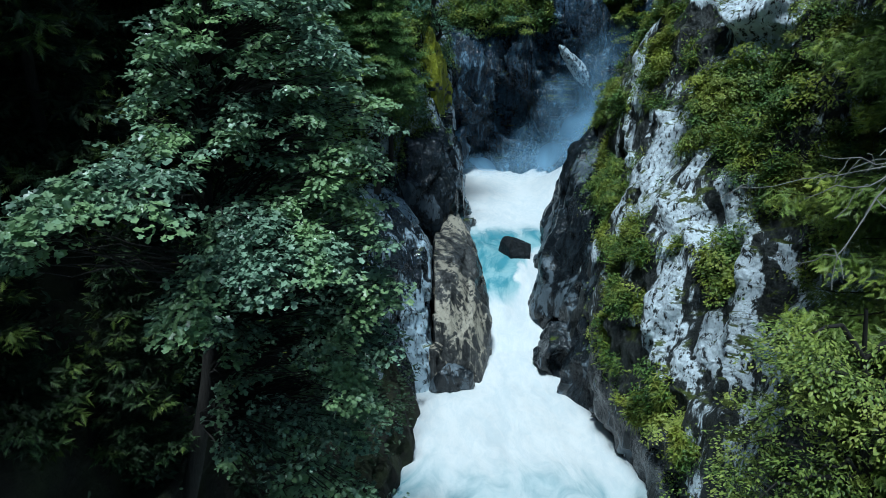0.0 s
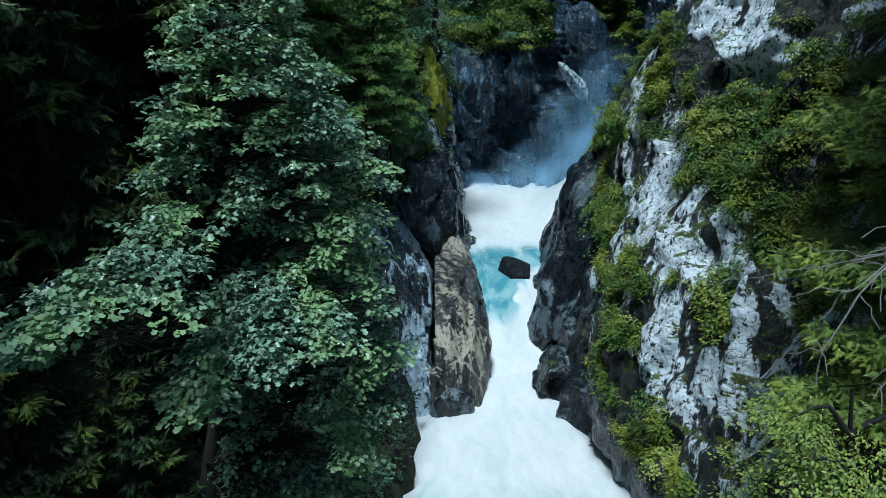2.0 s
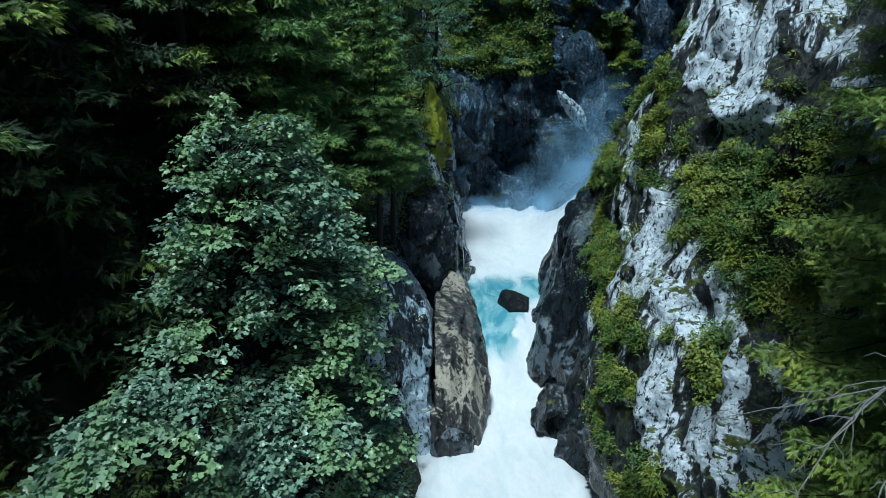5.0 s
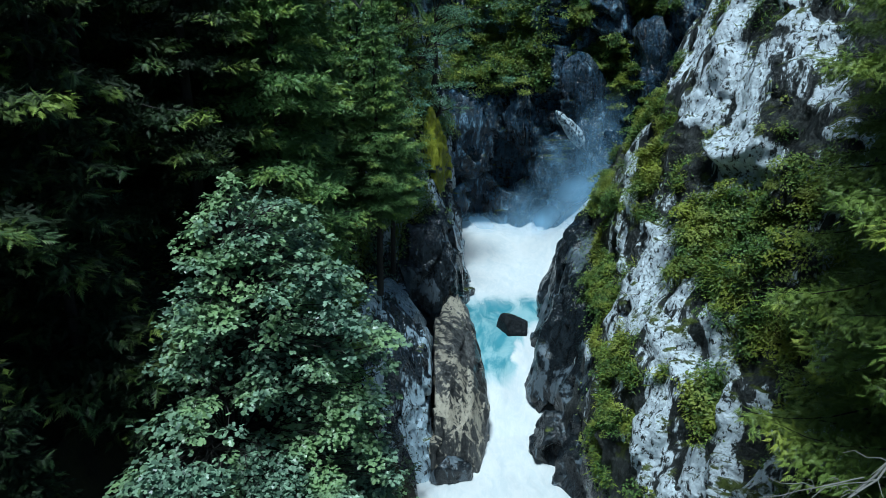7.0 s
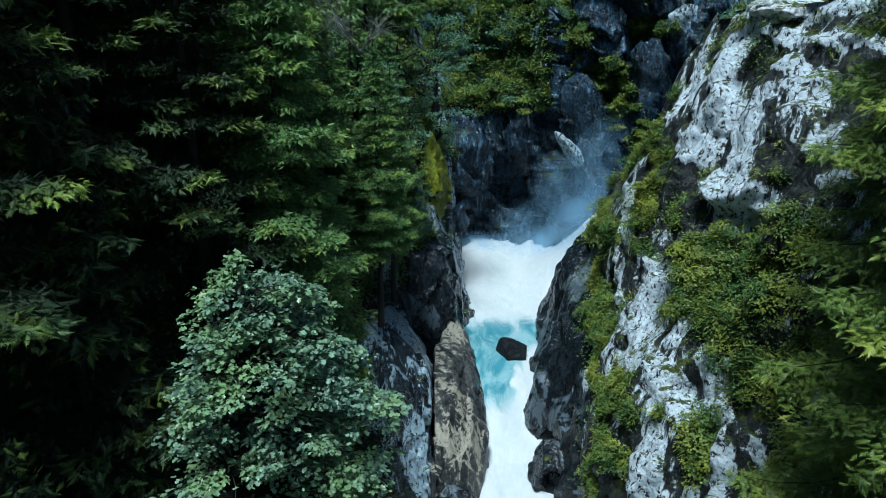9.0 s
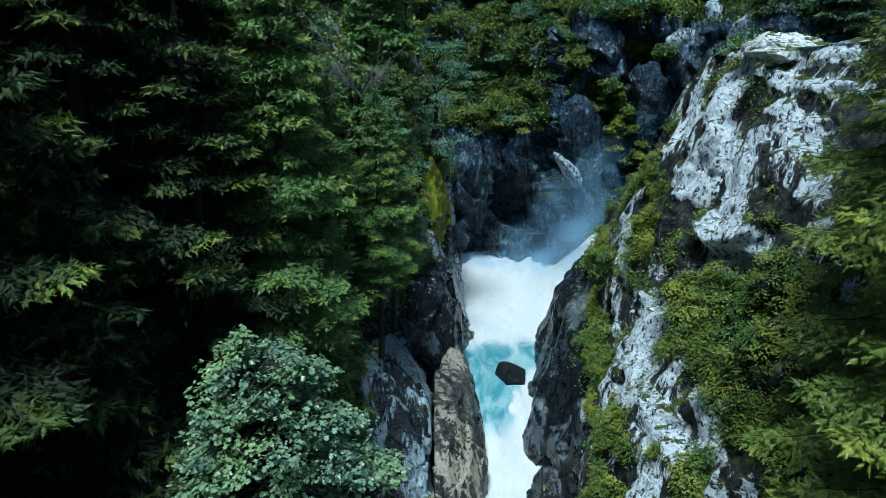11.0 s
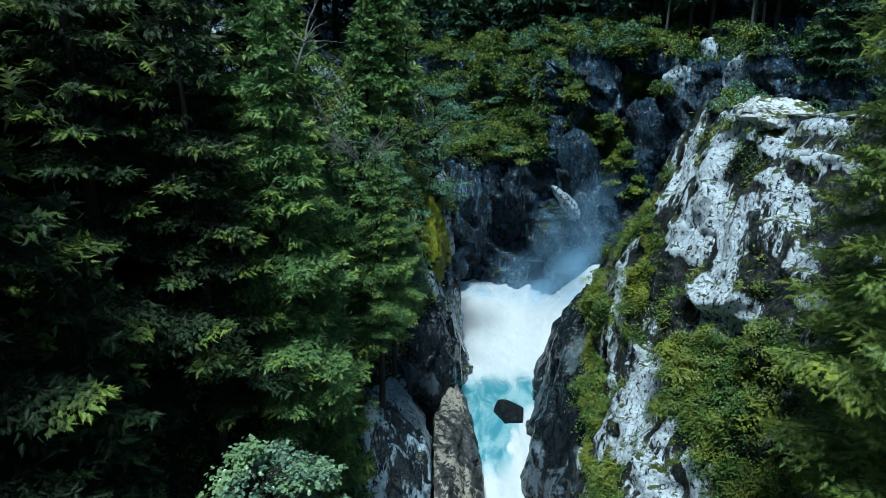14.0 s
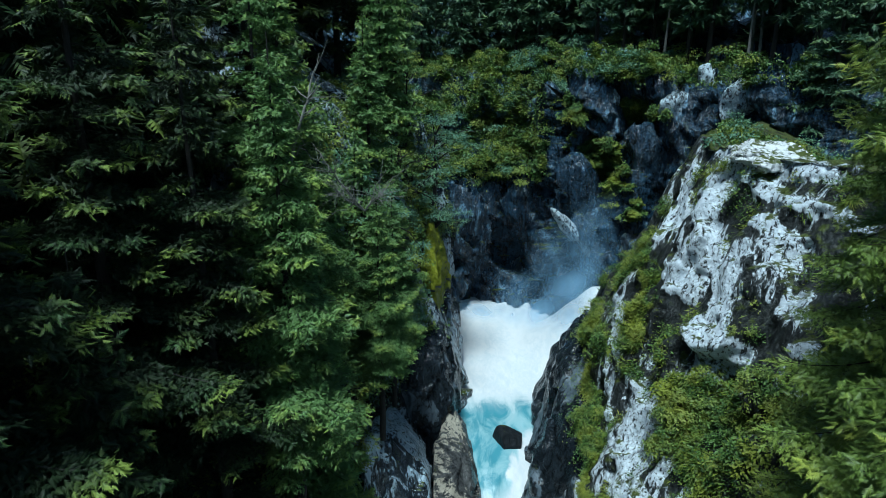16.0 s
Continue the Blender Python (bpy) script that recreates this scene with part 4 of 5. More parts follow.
tree, leaves = maple("maple_tree", (-7.6, 15.5, ground_left(-7.6, 15.5) - 0.3), (-5.0, 16.2, 22.9), clumps, 6, "maple", 0.145, 215, 1, "broad maple with drooping grey-green leaves leaning over the gorge")
build("crown", *leaves, MAPLE_LEAF, tree)

# a light green bush tree on the near right bank
rng = np.random.RandomState(8)
clumps = [((rng.uniform(5.3, 12.0), rng.uniform(8.6, 15.0), rng.uniform(8.5, 15.6)), rng.uniform(0.6, 1.0)) for k in range(110)]
clumps = [c for c in clumps if c[0][0] > 0.42 * (c[0][1] + 1.0) + 1.3 * c[1] and c[0][2] < 15.9 - 0.14 * abs(c[0][1] - 9) ** 1.4 and c[0][2] > ground_right(c[0][0], c[0][1]) + 0.6]
tree, leaves = maple("ash_tree", (10.6, 12.5, ground_right(10.6, 12.5) - 0.3), (8.0, 11.0, 15.8), clumps, 9, "oval", 0.09, 400, 3, "light yellow-green broadleaf bush tree on the steep bank")
build("crown", *leaves, LIME_LEAF, tree)

# spruces: three grown shapes, set out on the slopes
TALL = spruce_parts(21, 24.0, 4.4, 0.10, 0.30, 1.0, 1.05, 0.3, 0.85)
FINE = spruce_parts(28, 24.0, 4.6, 0.08, 0.28, 1.0, 1.25, 0.3, 0.44)
FAR = spruce_parts(29, 24.0, 4.4, 0.08, 0.30, 1.0, 0.85, 0.25, 1.75)
DEEP = spruce_parts(29, 24.0, 4.4, 0.08, 0.30, 1.0, 0.85, 0.25, 2.8)
MIDDLE = spruce_parts(22, 17.0, 3.4, 0.06, 0.26, 1.0, 0.85, 0.2, 0.72)
SMALL = spruce_parts(23, 10.0, 2.3, 0.04, 0.22, 1.0, 0.6, 0.1, 0.55)
HANGING = spruce_parts(25, 27.0, 2.9, 0.03, 0.46, 1.0, 1.15, 0.08, 0.30, taper=0.42, blade=0.17)
THIN = spruce_parts(33, 15.0, 1.5, 0.45, 0.25, 1.0, 0.8, 0.3, 1.2, taper=0.5)
BARE = spruce_parts(26, 22.0, 3.4, 0.30, 0.36, 1.0, 0.70, 0.1, 0.36)
EDGE = spruce_parts(27, 22.0, 3.2, 0.22, 0.32, 1.0, 0.85, 0.3, 1.3)
for parts, mat, ground, label, spots in (
        (BARE, FRESH_NEEDLE, lambda x, y: 13.2, "slim fresh green spruce rooted on the rock slab", [(-3.9, 37.0, 0.80), (-3.4, 41.4, 0.72), (-3.9, 47.0, 0.85)]),
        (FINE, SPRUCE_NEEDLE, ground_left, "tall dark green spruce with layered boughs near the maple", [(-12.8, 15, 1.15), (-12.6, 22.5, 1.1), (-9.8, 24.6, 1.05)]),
        (FINE, FRESH_NEEDLE, ground_left, "tall fresh green spruce on the river bank", [(-9.0, 31.5, 1.1)]),
        (BARE, FRESH_NEEDLE, ground_left, "fresh green spruce with a bare lower trunk on the bank", [(-7.2, 27.6, 1.25), (-8.4, 33.5, 1.2)]),
        (MIDDLE, FRESH_NEEDLE, ground_left, "fresh green spruce with dense boughs on the bank", [(-7.6, 37.5, 1.0), (-5.0, 53.5, 1.0), (-4.5, 60, 1.0)]),
        # the small ones are added dark filler for the black shade under the maple
        (MIDDLE, SPRUCE_NEEDLE, ground_left, "dark spruce beside the maple, the small ones added to darken its shade", [(-11.2, 18.0, 0.95), (-9.9, 12.6, 0.55), (-8.3, 15.2, 0.5)]),
        (SMALL, FRESH_NEEDLE, ground_left, "small fresh green spruce on the rock edge", [(-6.6, 38.4, 1.25), (-5.8, 42.2, 1.2), (-5.6, 48, 1.1), (-6.5, 32.4, 1.2), (-6.6, 29.8, 1.4)]),
        (HANGING, HANGING_NEEDLE, ground_right, "old spruce with long hanging yellow-green boughs", [(10.9, 11.6, 1.3), (16.2, 21.3, 1.08), (13.3, 15.4, 1.5)]),
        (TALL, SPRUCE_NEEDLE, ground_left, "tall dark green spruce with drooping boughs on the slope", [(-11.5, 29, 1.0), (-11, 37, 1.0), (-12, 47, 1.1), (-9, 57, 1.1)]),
        # unseen trees behind the view, added to shade the left slope
        (DEEP, SPRUCE_NEEDLE, ground_left, "unseen spruce added behind the view to shade the left slope", [(-14, 5, 1.1), (-12.5, -3, 1.1), (-11.2, 1.0, 1.2), (-10.0, -5.0, 1.1), (-16.5, 10, 1.2), (-19, 0, 1.2), (-12, -11, 1.2), (-21, 10, 1.2), (-18, -9, 1.2)]),
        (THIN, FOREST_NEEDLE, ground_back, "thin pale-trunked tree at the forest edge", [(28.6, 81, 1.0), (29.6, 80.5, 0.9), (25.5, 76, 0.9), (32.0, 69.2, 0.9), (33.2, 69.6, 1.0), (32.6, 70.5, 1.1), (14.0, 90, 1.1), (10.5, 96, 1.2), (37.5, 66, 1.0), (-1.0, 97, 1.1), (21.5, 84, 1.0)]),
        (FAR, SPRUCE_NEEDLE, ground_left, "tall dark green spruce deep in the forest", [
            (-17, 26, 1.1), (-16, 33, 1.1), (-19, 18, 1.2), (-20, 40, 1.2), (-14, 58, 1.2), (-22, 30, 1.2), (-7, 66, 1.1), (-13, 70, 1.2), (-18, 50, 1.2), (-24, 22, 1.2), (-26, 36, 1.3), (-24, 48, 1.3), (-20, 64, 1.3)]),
        (FAR, FOREST_NEEDLE, ground_back, "tall dark spruce in the forest above the falls", [
            (-8, 96, 1.2), (-2, 100, 1.1), (3, 97, 1.0), (8, 99, 1.2), (13, 93, 1.0), (18, 88, 1.1), (23, 82, 1.0), (29, 78, 1.1), (35, 72, 1.1), (41, 66, 1.2),
            (14, 106, 1.2), (21, 100, 1.2), (27, 93, 1.2), (33, 88, 1.3), (40, 80, 1.2), (47, 72, 1.3), (36, 98, 1.4),
            (5, 103, 1.1), (11, 97, 1.0), (17, 96, 1.1), (26, 85, 1.1), (32, 80, 1.1), (38, 73, 1.1), (45, 65, 1.1)]),
        (EDGE, FOREST_NEEDLE, ground_back, "slender spruce with a bare lower trunk at the forest edge", [
            (-3, 92, 1.0), (2.5, 92.5, 0.9), (10, 91.5, 0.9), (12.5, 87, 1.0), (18.5, 80, 1.0), (21, 77.5, 0.85), (26.5, 72, 0.9), (28.5, 71, 1.0),
            (33.5, 67, 1.0), (36, 64, 0.9), (39, 61, 1.0), (43, 60, 1.0), (30, 75, 1.0), (25, 79, 1.0), (14.5, 91, 1.0)]),
        (TALL, FOREST_NEEDLE, ground_right, "tall dark spruce on the shoulder of the cliff", [(34, 57, 0.9), (36, 47, 1.0), (37, 38, 1.0), (39, 52, 1.1), (34, 27, 1.0), (42, 42, 1.2)])):
    ob = None
    for k, (x, y, s) in enumerate(spots):
        z = ground(x, y) - 0.4
        if ob is None:
            ob = planted(spruce("spruce_tree", parts, mat, label), x, y, z, 40, s, True)
            tagged(ob, group="spruces of the gorge")
        else:
            planted(ob, x, y, z, 67 * k, s, False)


# ---- shrubs, ivy and grass on the rock ----
def shrub(name, seed, radius, leaf, size, count, mat, label, category="shrub"):
    rng = np.random.RandomState(seed)
    root = tagged(new(name), label, category)
    stems, leaves = [], []
    for k in range(7):
        c = rng.normal(size=3) * np.array([0.5, 0.5, 0.25]) * radius + np.array([0, 0, 0.55 * radius])
        stems.append(limb(rng, (0, 0, -0.2), c, 0.03, 0.008, 0.1, 5))
        leaves.append(leafy_clump(rng, c, radius * rng.uniform(0.35, 0.6), 0.7, count // 7, size, leaf, 0.25))
    build("stem", *joined(stems), BARK, root)
    build("crown", *joined(leaves), mat, root)
    return root


def tuft(name, seed, length, count, mat, label):
    """A tuft of long bent blades."""
    rng = np.random.RandomState(seed)
    pieces = []
    for k in range(count):
        a, s = rng.rand() * 6.283, rng.uniform(0.5, 1.0) * length
        d = np.array([math.cos(a), math.sin(a), 0])
        t = np.linspace(0, 1, 4)[:, None]
        p = d * t * s * 0.8 + np.array([0, 0, 1]) * (t * 0.75 - t ** 2.2 * 0.9) * s + rng.normal(size=3) * 0.08
        w = np.cross(d, [0, 0, 1]) * 0.022 * (1 - t * 0.9)
        pieces.append((np.concatenate([p - w, p + w]), np.array([[0, 1, 5, 4], [1, 2, 6, 5], [2, 3, 7, 6]])))
    return tagged(build(name, *joined(pieces), mat), label, "grass tuft")


def patches(a, b, spots):
    """How much growth there is at (a, b) of a wall, from its green patches."""
    total = np.zeros_like(a)
    for pa, pb, ra, rb in spots:
        total = np.maximum(total, np.exp(-((a - pa) / ra) ** 2 - ((b - pb) / rb) ** 2))
    return total


BACK_GREEN = [(2.8, 33, 5, 3), (7, 30.5, 3.5, 3), (10.8, 31, 2.5, 3), (5.4, 26.5, 4, 2), (10.2, 26.2, 1.6, 1.6), (17, 26.5, 1.6, 3), (14.2, 32, 1.5, 1.6), (20.6, 32.3, 1.8, 1.5), (3, 27, 4, 3.5), (8.5, 28, 3.5, 3.5), (12, 31, 2, 3), (19, 26.5, 1.6, 2.6), (17.6, 28.6, 1.3, 1), (-4, 27, 5, 6), (11, 24.5, 1.2, 2)]


def scattered(grid, weight, count, rng):
    flat, w = grid.reshape(-1, 3), weight.ravel()
    w = w / w.sum()
    return rng.choice(len(flat), count, p=w)


def cover(name, grid, nrm, weight, count, size, kind, mat, label, seed, lift=0.12):
    """A close mat of small leaves growing on rock."""
    rng = np.random.RandomState(seed)
    k = scattered(grid, weight, count, rng)
    p, n = grid.reshape(-1, 3)[k], nrm.reshape(-1, 3)[k]
    p = p + n * (lift * rng.rand(count) * 2)[:, None] + rng.normal(size=(count, 3)) * 0.16
    ahead = n * 0.7 + rng.normal(size=(count, 3)) * 0.5 + np.array([0, 0, -0.25])
    up = n * 0.6 + np.array([0, 0, 1.0]) + rng.normal(size=(count, 3)) * 0.4
    tv, tf = leaf_shape(kind)
    v, f = instances(tv, tf, frames_from(ahead, up, size * rng.uniform(0.5, 1.3, count)), p)
    return tagged(build(name, v, f, mat), label, "ground cover", kind="stuff")


def cell_of(g):
    return np.linalg.norm(np.cross(np.gradient(g, axis=0), np.gradient(g, axis=1)), axis=-1)


cell = cell_of(right_g)
RY, RZ = right_g[..., 1], right_g[..., 2]
gaps = np.clip(fbm(right_g / 1.5, 3, 61) * 2.8 + 0.35, 0, 1) ** 1.5
low_green = 0.10 * (RZ > 11) * (RY > 21) * (RY < 46) * (fbm(right_g / 2.4, 3, 77) > 0.05)
right_w = cell * (RY > 14) * np.clip(np.maximum(faded(RY, RZ, RIGHT_GREEN + RIGHT_BUSHY, right_g, 53) * 1.5 - 0.3, low_green), 0, 1) * gaps * np.clip(1 - 1.1 * bleach, 0, 1) * (right_g0[..., 2] < 32.1)
cover("creeper", right_g, right_n, right_w, 125000, 0.15, "small", SHRUB_LEAF, "low green creepers and mosses clinging to the cliff", 62)
cover("creeper", right_g, right_n, right_w * (fbm(right_g / 1.2, 2, 78) > 0), 22000, 0.42, "blade", GRASS, "long yellow-green grass hanging from the ledges", 79)
rim = np.clip(1 - np.abs(Z_BANK - CREST[None] - 0.3) / 1.3, 0, 1) * cell_of(bank_g) * np.clip(fbm(bank_g / 1.3, 3, 67) * 1.5 + 0.5, 0, 1) * np.interp(bank_g[..., 1], [34, 40], [1.0, 0.12]) * (bank_g[..., 1] < 50)
cover("creeper", bank_g, bank_n, rim, 8000, 0.15, "small", SHRUB_LEAF, "green creepers along the top of the polished bank", 68)
cell = cell_of(back_g)
BX, BZ = back_g[..., 0], back_g[..., 2]
lumpy = np.clip(fbm(back_g / 3.0, 3, 69) * 4.0 + 0.8, 0, 1)
back_w = cell * (BX > 12) * (BX < 30) * (BZ < 33) * np.clip(patches(BX, BZ, BACK_GREEN) * 2.2 - 0.7, 0, 1) * lumpy ** 2
back_left = cell * (BX > -8) * (BX < 13.5 + 1.5 * fbm(back_g / 2.5, 2, 70)) * np.clip((BZ - 23.5 - 2.0 * fbm(back_g / 2.8, 3, 73)) / 1.5, 0, 1) * (BZ < 38) * (0.15 + lumpy)
back_top = cell * (BX > 10) * (BX < 38) * np.clip((BZ - 34.5) / 1.5, 0, 1) * (BZ < 38.5) * (0.2 + lumpy)
cover("ivy", back_g, back_n, back_w, 30000, 0.26, "small", SHRUB_LEAF, "green ivy hanging over the headwall", 63, 0.3)
cover("ivy", back_g, back_n, back_left, 95000, 0.36, "small", IVY_LEAF, "dense green ivy and bramble covering the upper headwall", 163, 0.4)
cover("undergrowth", back_g, back_n, back_top, 45000, 0.34, "small", IVY_LEAF, "green undergrowth along the forest edge above the rock", 164, 0.4)
cell = cell_of(left_g)
LY, LZ = left_g[..., 1], left_g[..., 2]
edge = np.interp(LY, [20, 33, 38, 44, 50, 56, 62, 84], [5, 9, 11.0, 12.0, 13.2, 15.5, 19, 21])
left_w = cell * (LY > 18) * np.clip((LZ - edge) / 1.5, 0, 1) * (LZ < 36) * np.clip(fbm(left_g / 2.2, 3, 64) * 1.5 + 0.75, 0, 1) * np.interp(LY, [30, 36, 62, 70], [0.5, 1.6, 1.6, 0.6])
cover("ivy", left_g, left_n, left_w, 90000, 0.22, "small", SHRUB_LEAF, "green ivy and low plants covering the upper bank", 65, 0.2)

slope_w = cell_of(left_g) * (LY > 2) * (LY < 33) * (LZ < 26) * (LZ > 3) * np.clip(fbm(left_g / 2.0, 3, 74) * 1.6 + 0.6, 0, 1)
cover("undergrowth", left_g, left_n, slope_w, 26000, 0.24, "small", SHADED_LEAF, "undergrowth on the forest slope, darkened in leaf colour for shade", 75, 0.4)

KINDS = [
    shrub("shrub", 71, 0.9, "small", 0.13, 700, SHRUB_LEAF, "green leafy shrub growing from the rock"),
    shrub("shrub", 72, 1.1, "small", 0.14, 800, BLUE_LEAF, "blue-green leafy shrub growing from the rock"),
    shrub("shrub", 73, 0.7, "small", 0.12, 600, LIME_LEAF, "yellow-green leafy shrub growing from the rock"),
    tuft("grass_tuft", 74, 0.9, 160, GRASS, "tuft of long yellow-green grass on a ledge")]
FIRST = [True] * len(KINDS)


def grow(rng, grid, nrm, weight, count, kinds, group, low=0.6, high=1.3):
    for k in scattered(grid, weight, count, rng):
        p, n = grid.reshape(-1, 3)[k], nrm.reshape(-1, 3)[k]
        i = kinds[rng.randint(len(kinds))]
        axis = (Vector(n) * 0.8 + Vector((0, 0, 1))).normalized()
        m = Matrix.Translation(Vector(p) - axis * 0.05) @ axis.to_track_quat("Z", "Y").to_matrix().to_4x4() @ pose(0, 0, 0, 0, 0, rng.rand() * 360)
        s = rng.uniform(low, high)
        m = m @ Matrix.Diagonal((s, s, s, 1))
        if FIRST[i]:
            KINDS[i].matrix_world = m
            tagged(KINDS[i], group=group)
            FIRST[i] = False
        else:
            tagged(copy_thing(KINDS[i], pose(0, 0, 0)), group=group).matrix_basis = m


rng = np.random.RandomState(90)
grow(rng, right_g, right_n, right_w, 180, [0, 0, 2, 3, 3], "shrubs of the cliff", 0.6, 1.4)
grow(rng, back_g, back_n, back_w, 10, [0, 0, 2], "shrubs of the headwall", 0.9, 1.8)


def thicket(grid, nrm, weight, count, low, high, mat, label, seed):
    """Bushes too far off to tell apart: many leafy clumps in one mesh."""
    rng = np.random.RandomState(seed)
    leaves = []
    for k in scattered(grid, weight, count, rng):
        p, n = grid.reshape(-1, 3)[k], nrm.reshape(-1, 3)[k]
        r = rng.uniform(low, high)
        for q in range(3):
            leaves.append(leafy_clump(rng, p + n * 0.5 * r + rng.normal(size=3) * 0.45 * r, r * rng.uniform(0.45, 0.7), 0.7, 240, 0.24, "small", 0.25))
    tagged(build("thicket", *joined(leaves), mat), label, "bushes", kind="stuff")


hanging = cell_of(back_g) * np.clip(patches(BX, BZ, [(18.0, 25.4, 1.9, 3.0), (17.2, 28.0, 1.8, 1.2), (20.4, 22.6, 1.0, 1.6), (20.8, 32.4, 1.6, 1.0)]) * 2 - 0.8, 0, 1)
thicket(back_g, back_n, hanging, 72, 0.6, 1.2, SHRUB_LEAF, "green bushes hanging down the headwall", 506)
thicket(back_g, back_n, back_left, 60, 1.2, 2.4, SHRUB_LEAF, "green bushes crowding the upper headwall", 501)
thicket(back_g, back_n, back_left, 26, 1.2, 2.2, BLUE_LEAF, "blue-green bushes among the ivy of the headwall", 502)
thicket(back_g, back_n, back_left, 22, 0.8, 1.6, LIME_LEAF, "yellow-green bushes among the ivy of the headwall", 503)
thicket(back_g, back_n, back_top, 45, 1.0, 2.0, SHRUB_LEAF, "green bushes along the forest edge", 504)
thicket(back_g, back_n, back_top, 16, 1.0, 1.8, BLUE_LEAF, "blue-green bushes along the forest edge", 505)
grow(rng, left_g, left_n, left_w, 105, [0, 1, 1, 2], "shrubs of the bank", 0.7, 1.5)
top = cell_of(right_g) * (RY > 20) * (RY < 52) * (right_g0[..., 0] < 34) * (right_g0[..., 2] > 32.04) * (right_g0[..., 2] < 35) * (right_g0[..., 0] > np.interp(RY, [28, 32, 41, 45], [19.5, 21.5, 22, 19.5]))
cover("undergrowth", right_g, right_n, top, 45000, 0.22, "small", SHRUB_LEAF, "low undergrowth on the shoulder above the cliff", 66, 0.3)
grow(rng, right_g, right_n, top, 30, [0, 1, 2], "shrubs of the cliff top", 0.8, 1.6)

# broad blue-green bushes on the rim of the bank
for k, (x, y, z, r, mat, label) in enumerate((
        (-1.6, 52.5, 26.0, 2.0, BLUE_LEAF, "blue-green hanging bush on the rim of the bank"),
        (-0.2, 56.5, 30.5, 2.4, BLUE_LEAF, "blue-green rowan bush leaning from the rim"),
        (-3.6, 45.0, 25.0, 1.6, BLUE_LEAF, "blue-green hanging bush on the rim of the bank"),
        (-5.0, 42.0, 27.4, 1.8, BLUE_LEAF, "blue-green hanging bush on the rim of the bank"),
        (-1.0, 60.0, 28.0, 2.0, SHRUB_LEAF, "green hanging bush on the rim of the bank"),
        (-3.0, 50.0, 29.4, 1.9, SHRUB_LEAF, "green broadleaf bush at the forest edge"),
        (0.2, 57.5, 23.5, 1.3, BLUE_LEAF, "blue-green bush over the mossy pillar"),
        (-3.2, 47.0, 22.4, 1.7, LIME_LEAF, "yellow-green bush on the rim of the bank"),
        (-2.3, 51.0, 20.2, 1.5, SHRUB_LEAF, "green hanging bush on the rim of the bank"),
        (-1.5, 53.0, 17.4, 1.2, LIME_LEAF, "yellow-green bush beside the mossy pillar"),
        (-2.9, 48.5, 18.4, 1.4, BLUE_LEAF, "blue-green hanging bush on the rim of the bank"),
        (-4.4, 44.5, 17.2, 1.4, SHRUB_LEAF, "green hanging bush above the dark rock block"),
        (-5.7, 33.2, 14.6, 1.4, SHRUB_LEAF, "green leafy bush on the bank beside the rock slab"),
        (-5.9, 31.8, 11.8, 1.4, BLUE_LEAF, "blue-green bush on the steep bank"),
        (-5.6, 30.6, 9.2, 1.3, SHRUB_LEAF, "green leafy bush on the steep bank"),
        (-5.5, 33.4, 9.6, 1.1, LIME_LEAF, "yellow-green bush at the edge of the rock slab"),
        (-5.9, 34.6, 17.6, 1.5, SHRUB_LEAF, "green leafy bush above the rock slab"),
        (-2.6, 56.0, 35.0, 2.4, SHRUB_LEAF, "green broadleaf tree at the forest edge"))):
    rng = np.random.RandomState(200 + k)
    clumps = [(np.array([x, y, z]) + rng.normal(size=3) * np.array([0.6, 0.5, 0.55]) * r, 0.5 * r * rng.uniform(0.6, 1.1)) for q in range(12)]
    tree, leaves = maple("bush", (x - 1.2, y + 0.5, ground_left(x - 1.2, y + 0.5) - 0.4), (x, y, z + 0.5 * r), clumps, 210 + k, "oval", 0.17, 150, 2, label)
    build("crown", *leaves, mat, tree)


def dead_branch(name, start, ends, radius, seed, label, twigs=9, twig=0.7):
    """A bleached bare branch: a bent stem with forking side shoots."""
    rng = np.random.RandomState(seed)
    start = np.asarray(start, float)
    root = tagged(new(name), label, "dead wood")
    root.matrix_world = Matrix.Translation(start)
    for e in ends:
        e = np.asarray(e, float) - start
        t = np.linspace(0, 1, 9)[:, None]
        p = e * t + np.cumsum(rng.normal(size=(9, 3)), axis=0) * 0.03 * np.linalg.norm(e) * t
        build("stem", *tube(p, np.linspace(radius, radius * 0.35, 9), 6), DEAD, root, smooth=True)
        for q in range(twigs):
            i = rng.randint(2, 9)
            d = e / np.linalg.norm(e) + rng.normal(size=3) * 0.8
            end = p[i] + d * twig * rng.uniform(0.4, 1.0)
            build("twig", *limb(rng, p[i], end, min(0.03, radius * 0.35), 0.006, 0.08, 5), DEAD, root)
    return root


dead_branch("dead_branch", (8.6, 10.2, 20.0), [(6.1, 9.3, 17.6), (6.2, 9.6, 16.0), (7.6, 9.0, 16.9)], 0.027, 301, "bleached bare branch hanging from the near spruce", 14, 0.5)
dead_branch("dead_branch", (8.4, 10.9, 18.5), [(5.8, 10.4, 18.15), (6.3, 10.5, 18.35)], 0.015, 302, "thin bleached bare twig reaching out from the near spruce", 8, 0.35)
dead_branch("fallen_trunk", (-7.2, 28.6, 31.4), [(-5.5, 29.4, 35.4)], 0.11, 303, "grey broken dead trunk leaning in the forest", 18, 1.4)
dead_branch("fallen_trunk", (-4.1, 33.0, 29.2), [(-6.0, 30.6, 32.2), (-5.2, 31.2, 30.6), (-3.4, 32.0, 30.4)], 0.05, 304, "grey fallen spruce with bare twigs", 34, 1.2)
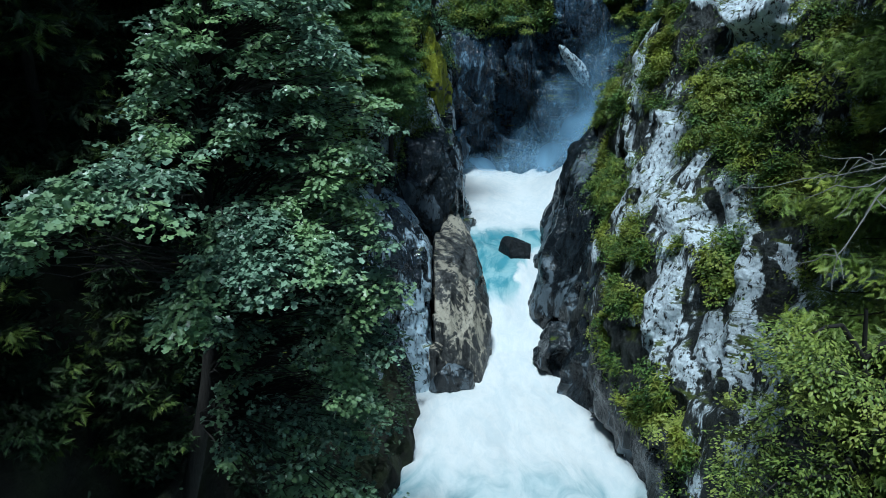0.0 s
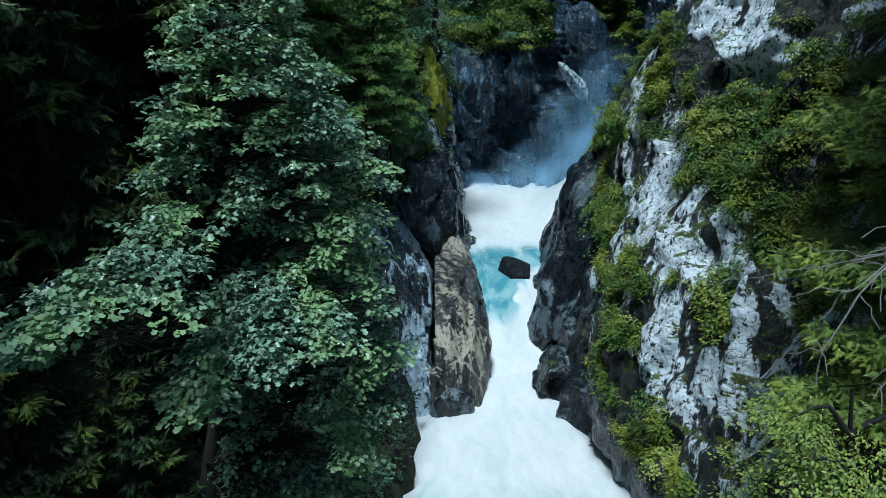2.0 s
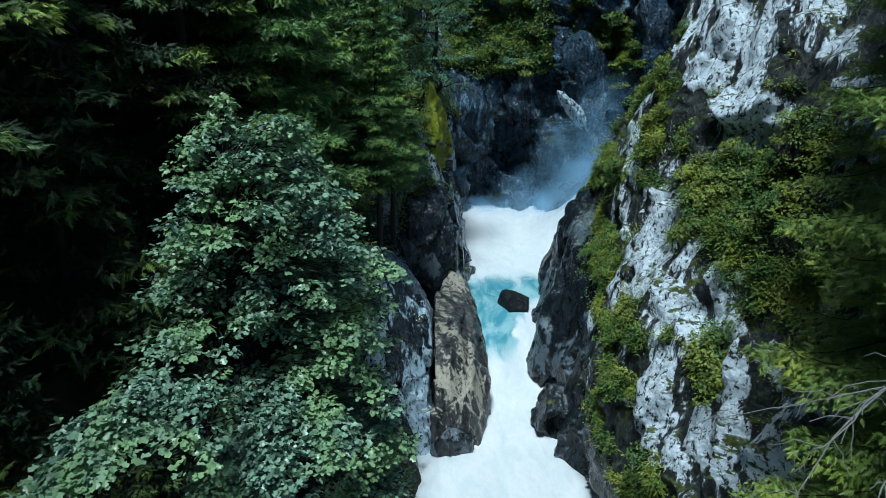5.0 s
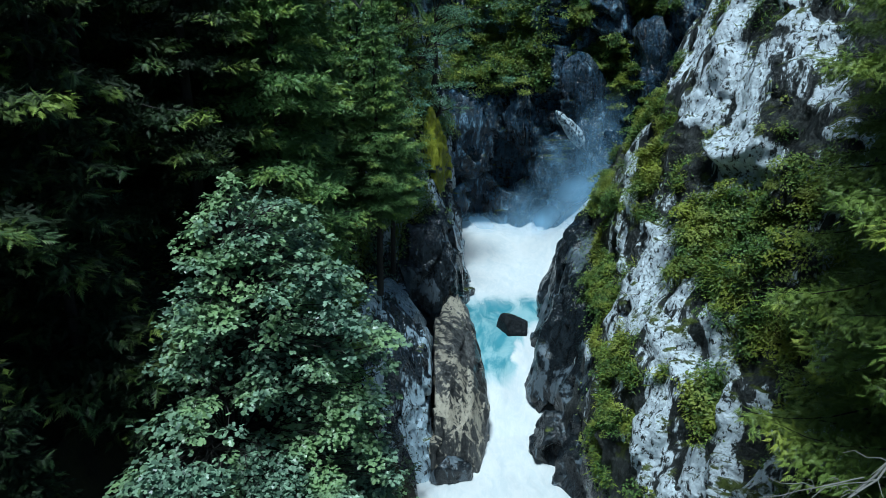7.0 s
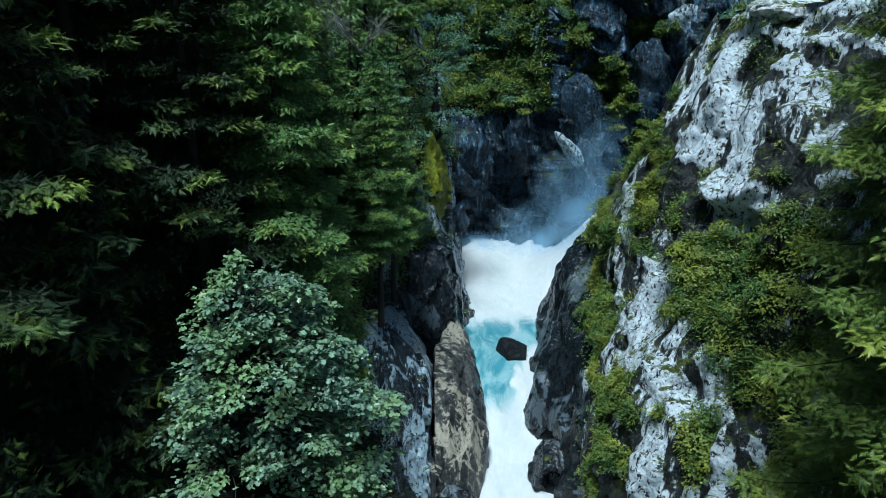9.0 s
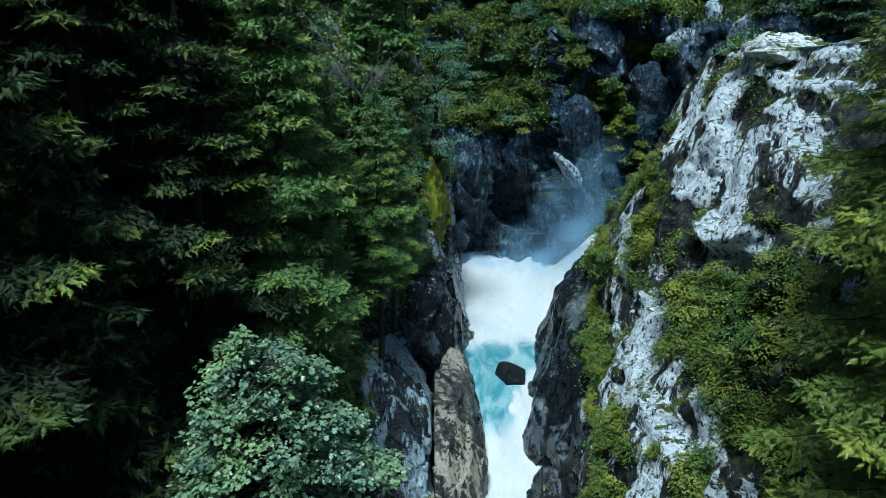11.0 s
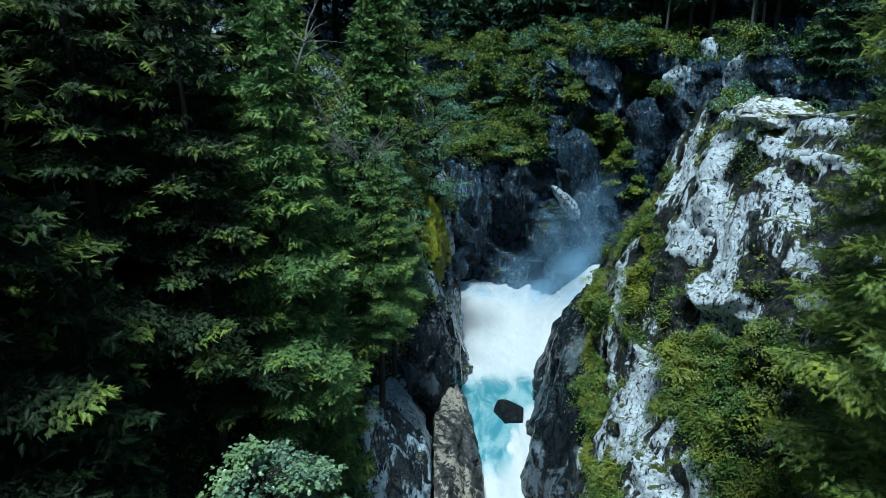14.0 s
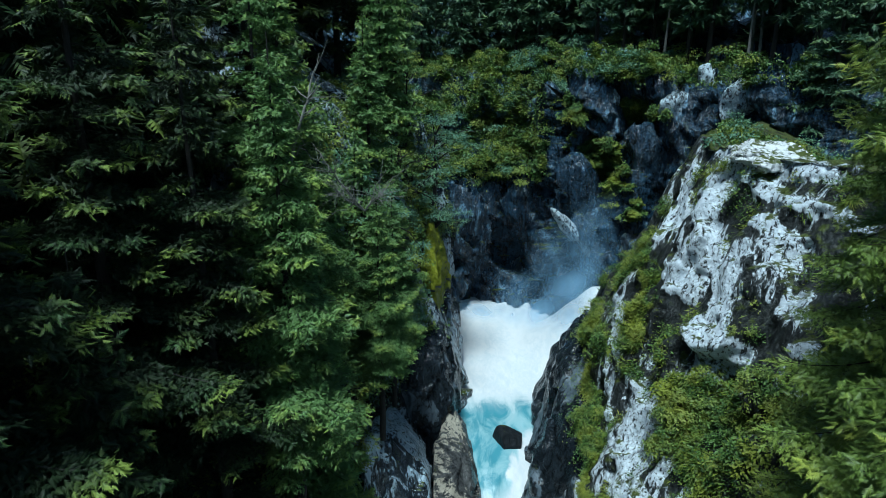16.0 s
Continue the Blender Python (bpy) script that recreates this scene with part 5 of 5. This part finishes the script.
dead_branch("dead_branch", (13.4, 43.0, 20.6), [(11.6, 43.4, 19.0), (11.4, 44.0, 19.8)], 0.03, 305, "bare grey twigs hanging over the cliff edge", 10, 0.8)


# spray hanging over the upper pool: thin torn veils
def veil_material():
    m = Nodes("spray", 1.0)
    where = m.t.nodes.new("ShaderNodeTexCoord").outputs["Object"]
    length = m.t.nodes.new("ShaderNodeVectorMath")
    length.operation = "LENGTH"
    m.link(where, length.inputs[0])
    fade = m.step(length.outputs["Value"], 0.15, 1.0, 1.0, 0.0)
    torn = m.step(m.noise(m.place(0.5, 0.5, 0.35), 0.40, 4, 0.55, 0.6), 0.22, 0.80)
    m.bsdf.inputs["Base Color"].default_value = (0.36, 0.60, 0.85, 1)
    m.link(m.math("MULTIPLY", m.math("MULTIPLY", fade, torn), 0.78), m.bsdf.inputs["Alpha"])
    m.bsdf.inputs["Specular IOR Level"].default_value = 0.0
    return m.mat


SPRAY = veil_material()
t = np.linspace(-1, 1, 13)
U, V = np.meshgrid(t, t)
for k, (x, y, z, w, h, turn) in enumerate(((12.6, 59.5, 12.6, 3.4, 2.2, -38), (15.0, 61.0, 15.6, 4.0, 2.6, -42), (10.6, 63.5, 11.4, 3.2, 2.4, -30), (13.6, 64.0, 14.4, 4.4, 2.8, -40),
                                           (8.6, 66.0, 10.6, 3.4, 2.2, -10), (4.4, 68.0, 10.0, 4.6, 1.5, 0), (16.4, 64.6, 17.6, 4.2, 3.0, -45), (10.0, 69.0, 12.4, 4.4, 2.8, -25), (13.0, 66.4, 17.2, 4.6, 3.4, -35), (16.0, 65.6, 21.0, 4.5, 4.0, -50))):
    g = np.stack([U, 0.25 * (1 - U ** 2 - V ** 2) + 0.1 * np.sin(3 * U + k), V], -1)
    ob = tagged(build("spray", g.reshape(-1, 3), quads(13, 13), SPRAY, smooth=True), "thin bluish-white spray drifting from the falls", "spray", kind="stuff")
    ob.matrix_world = pose(x, y, z, 0, turn, 0) @ Matrix.Diagonal((w, 1.5, h, 1))
    ob.visible_shadow = False
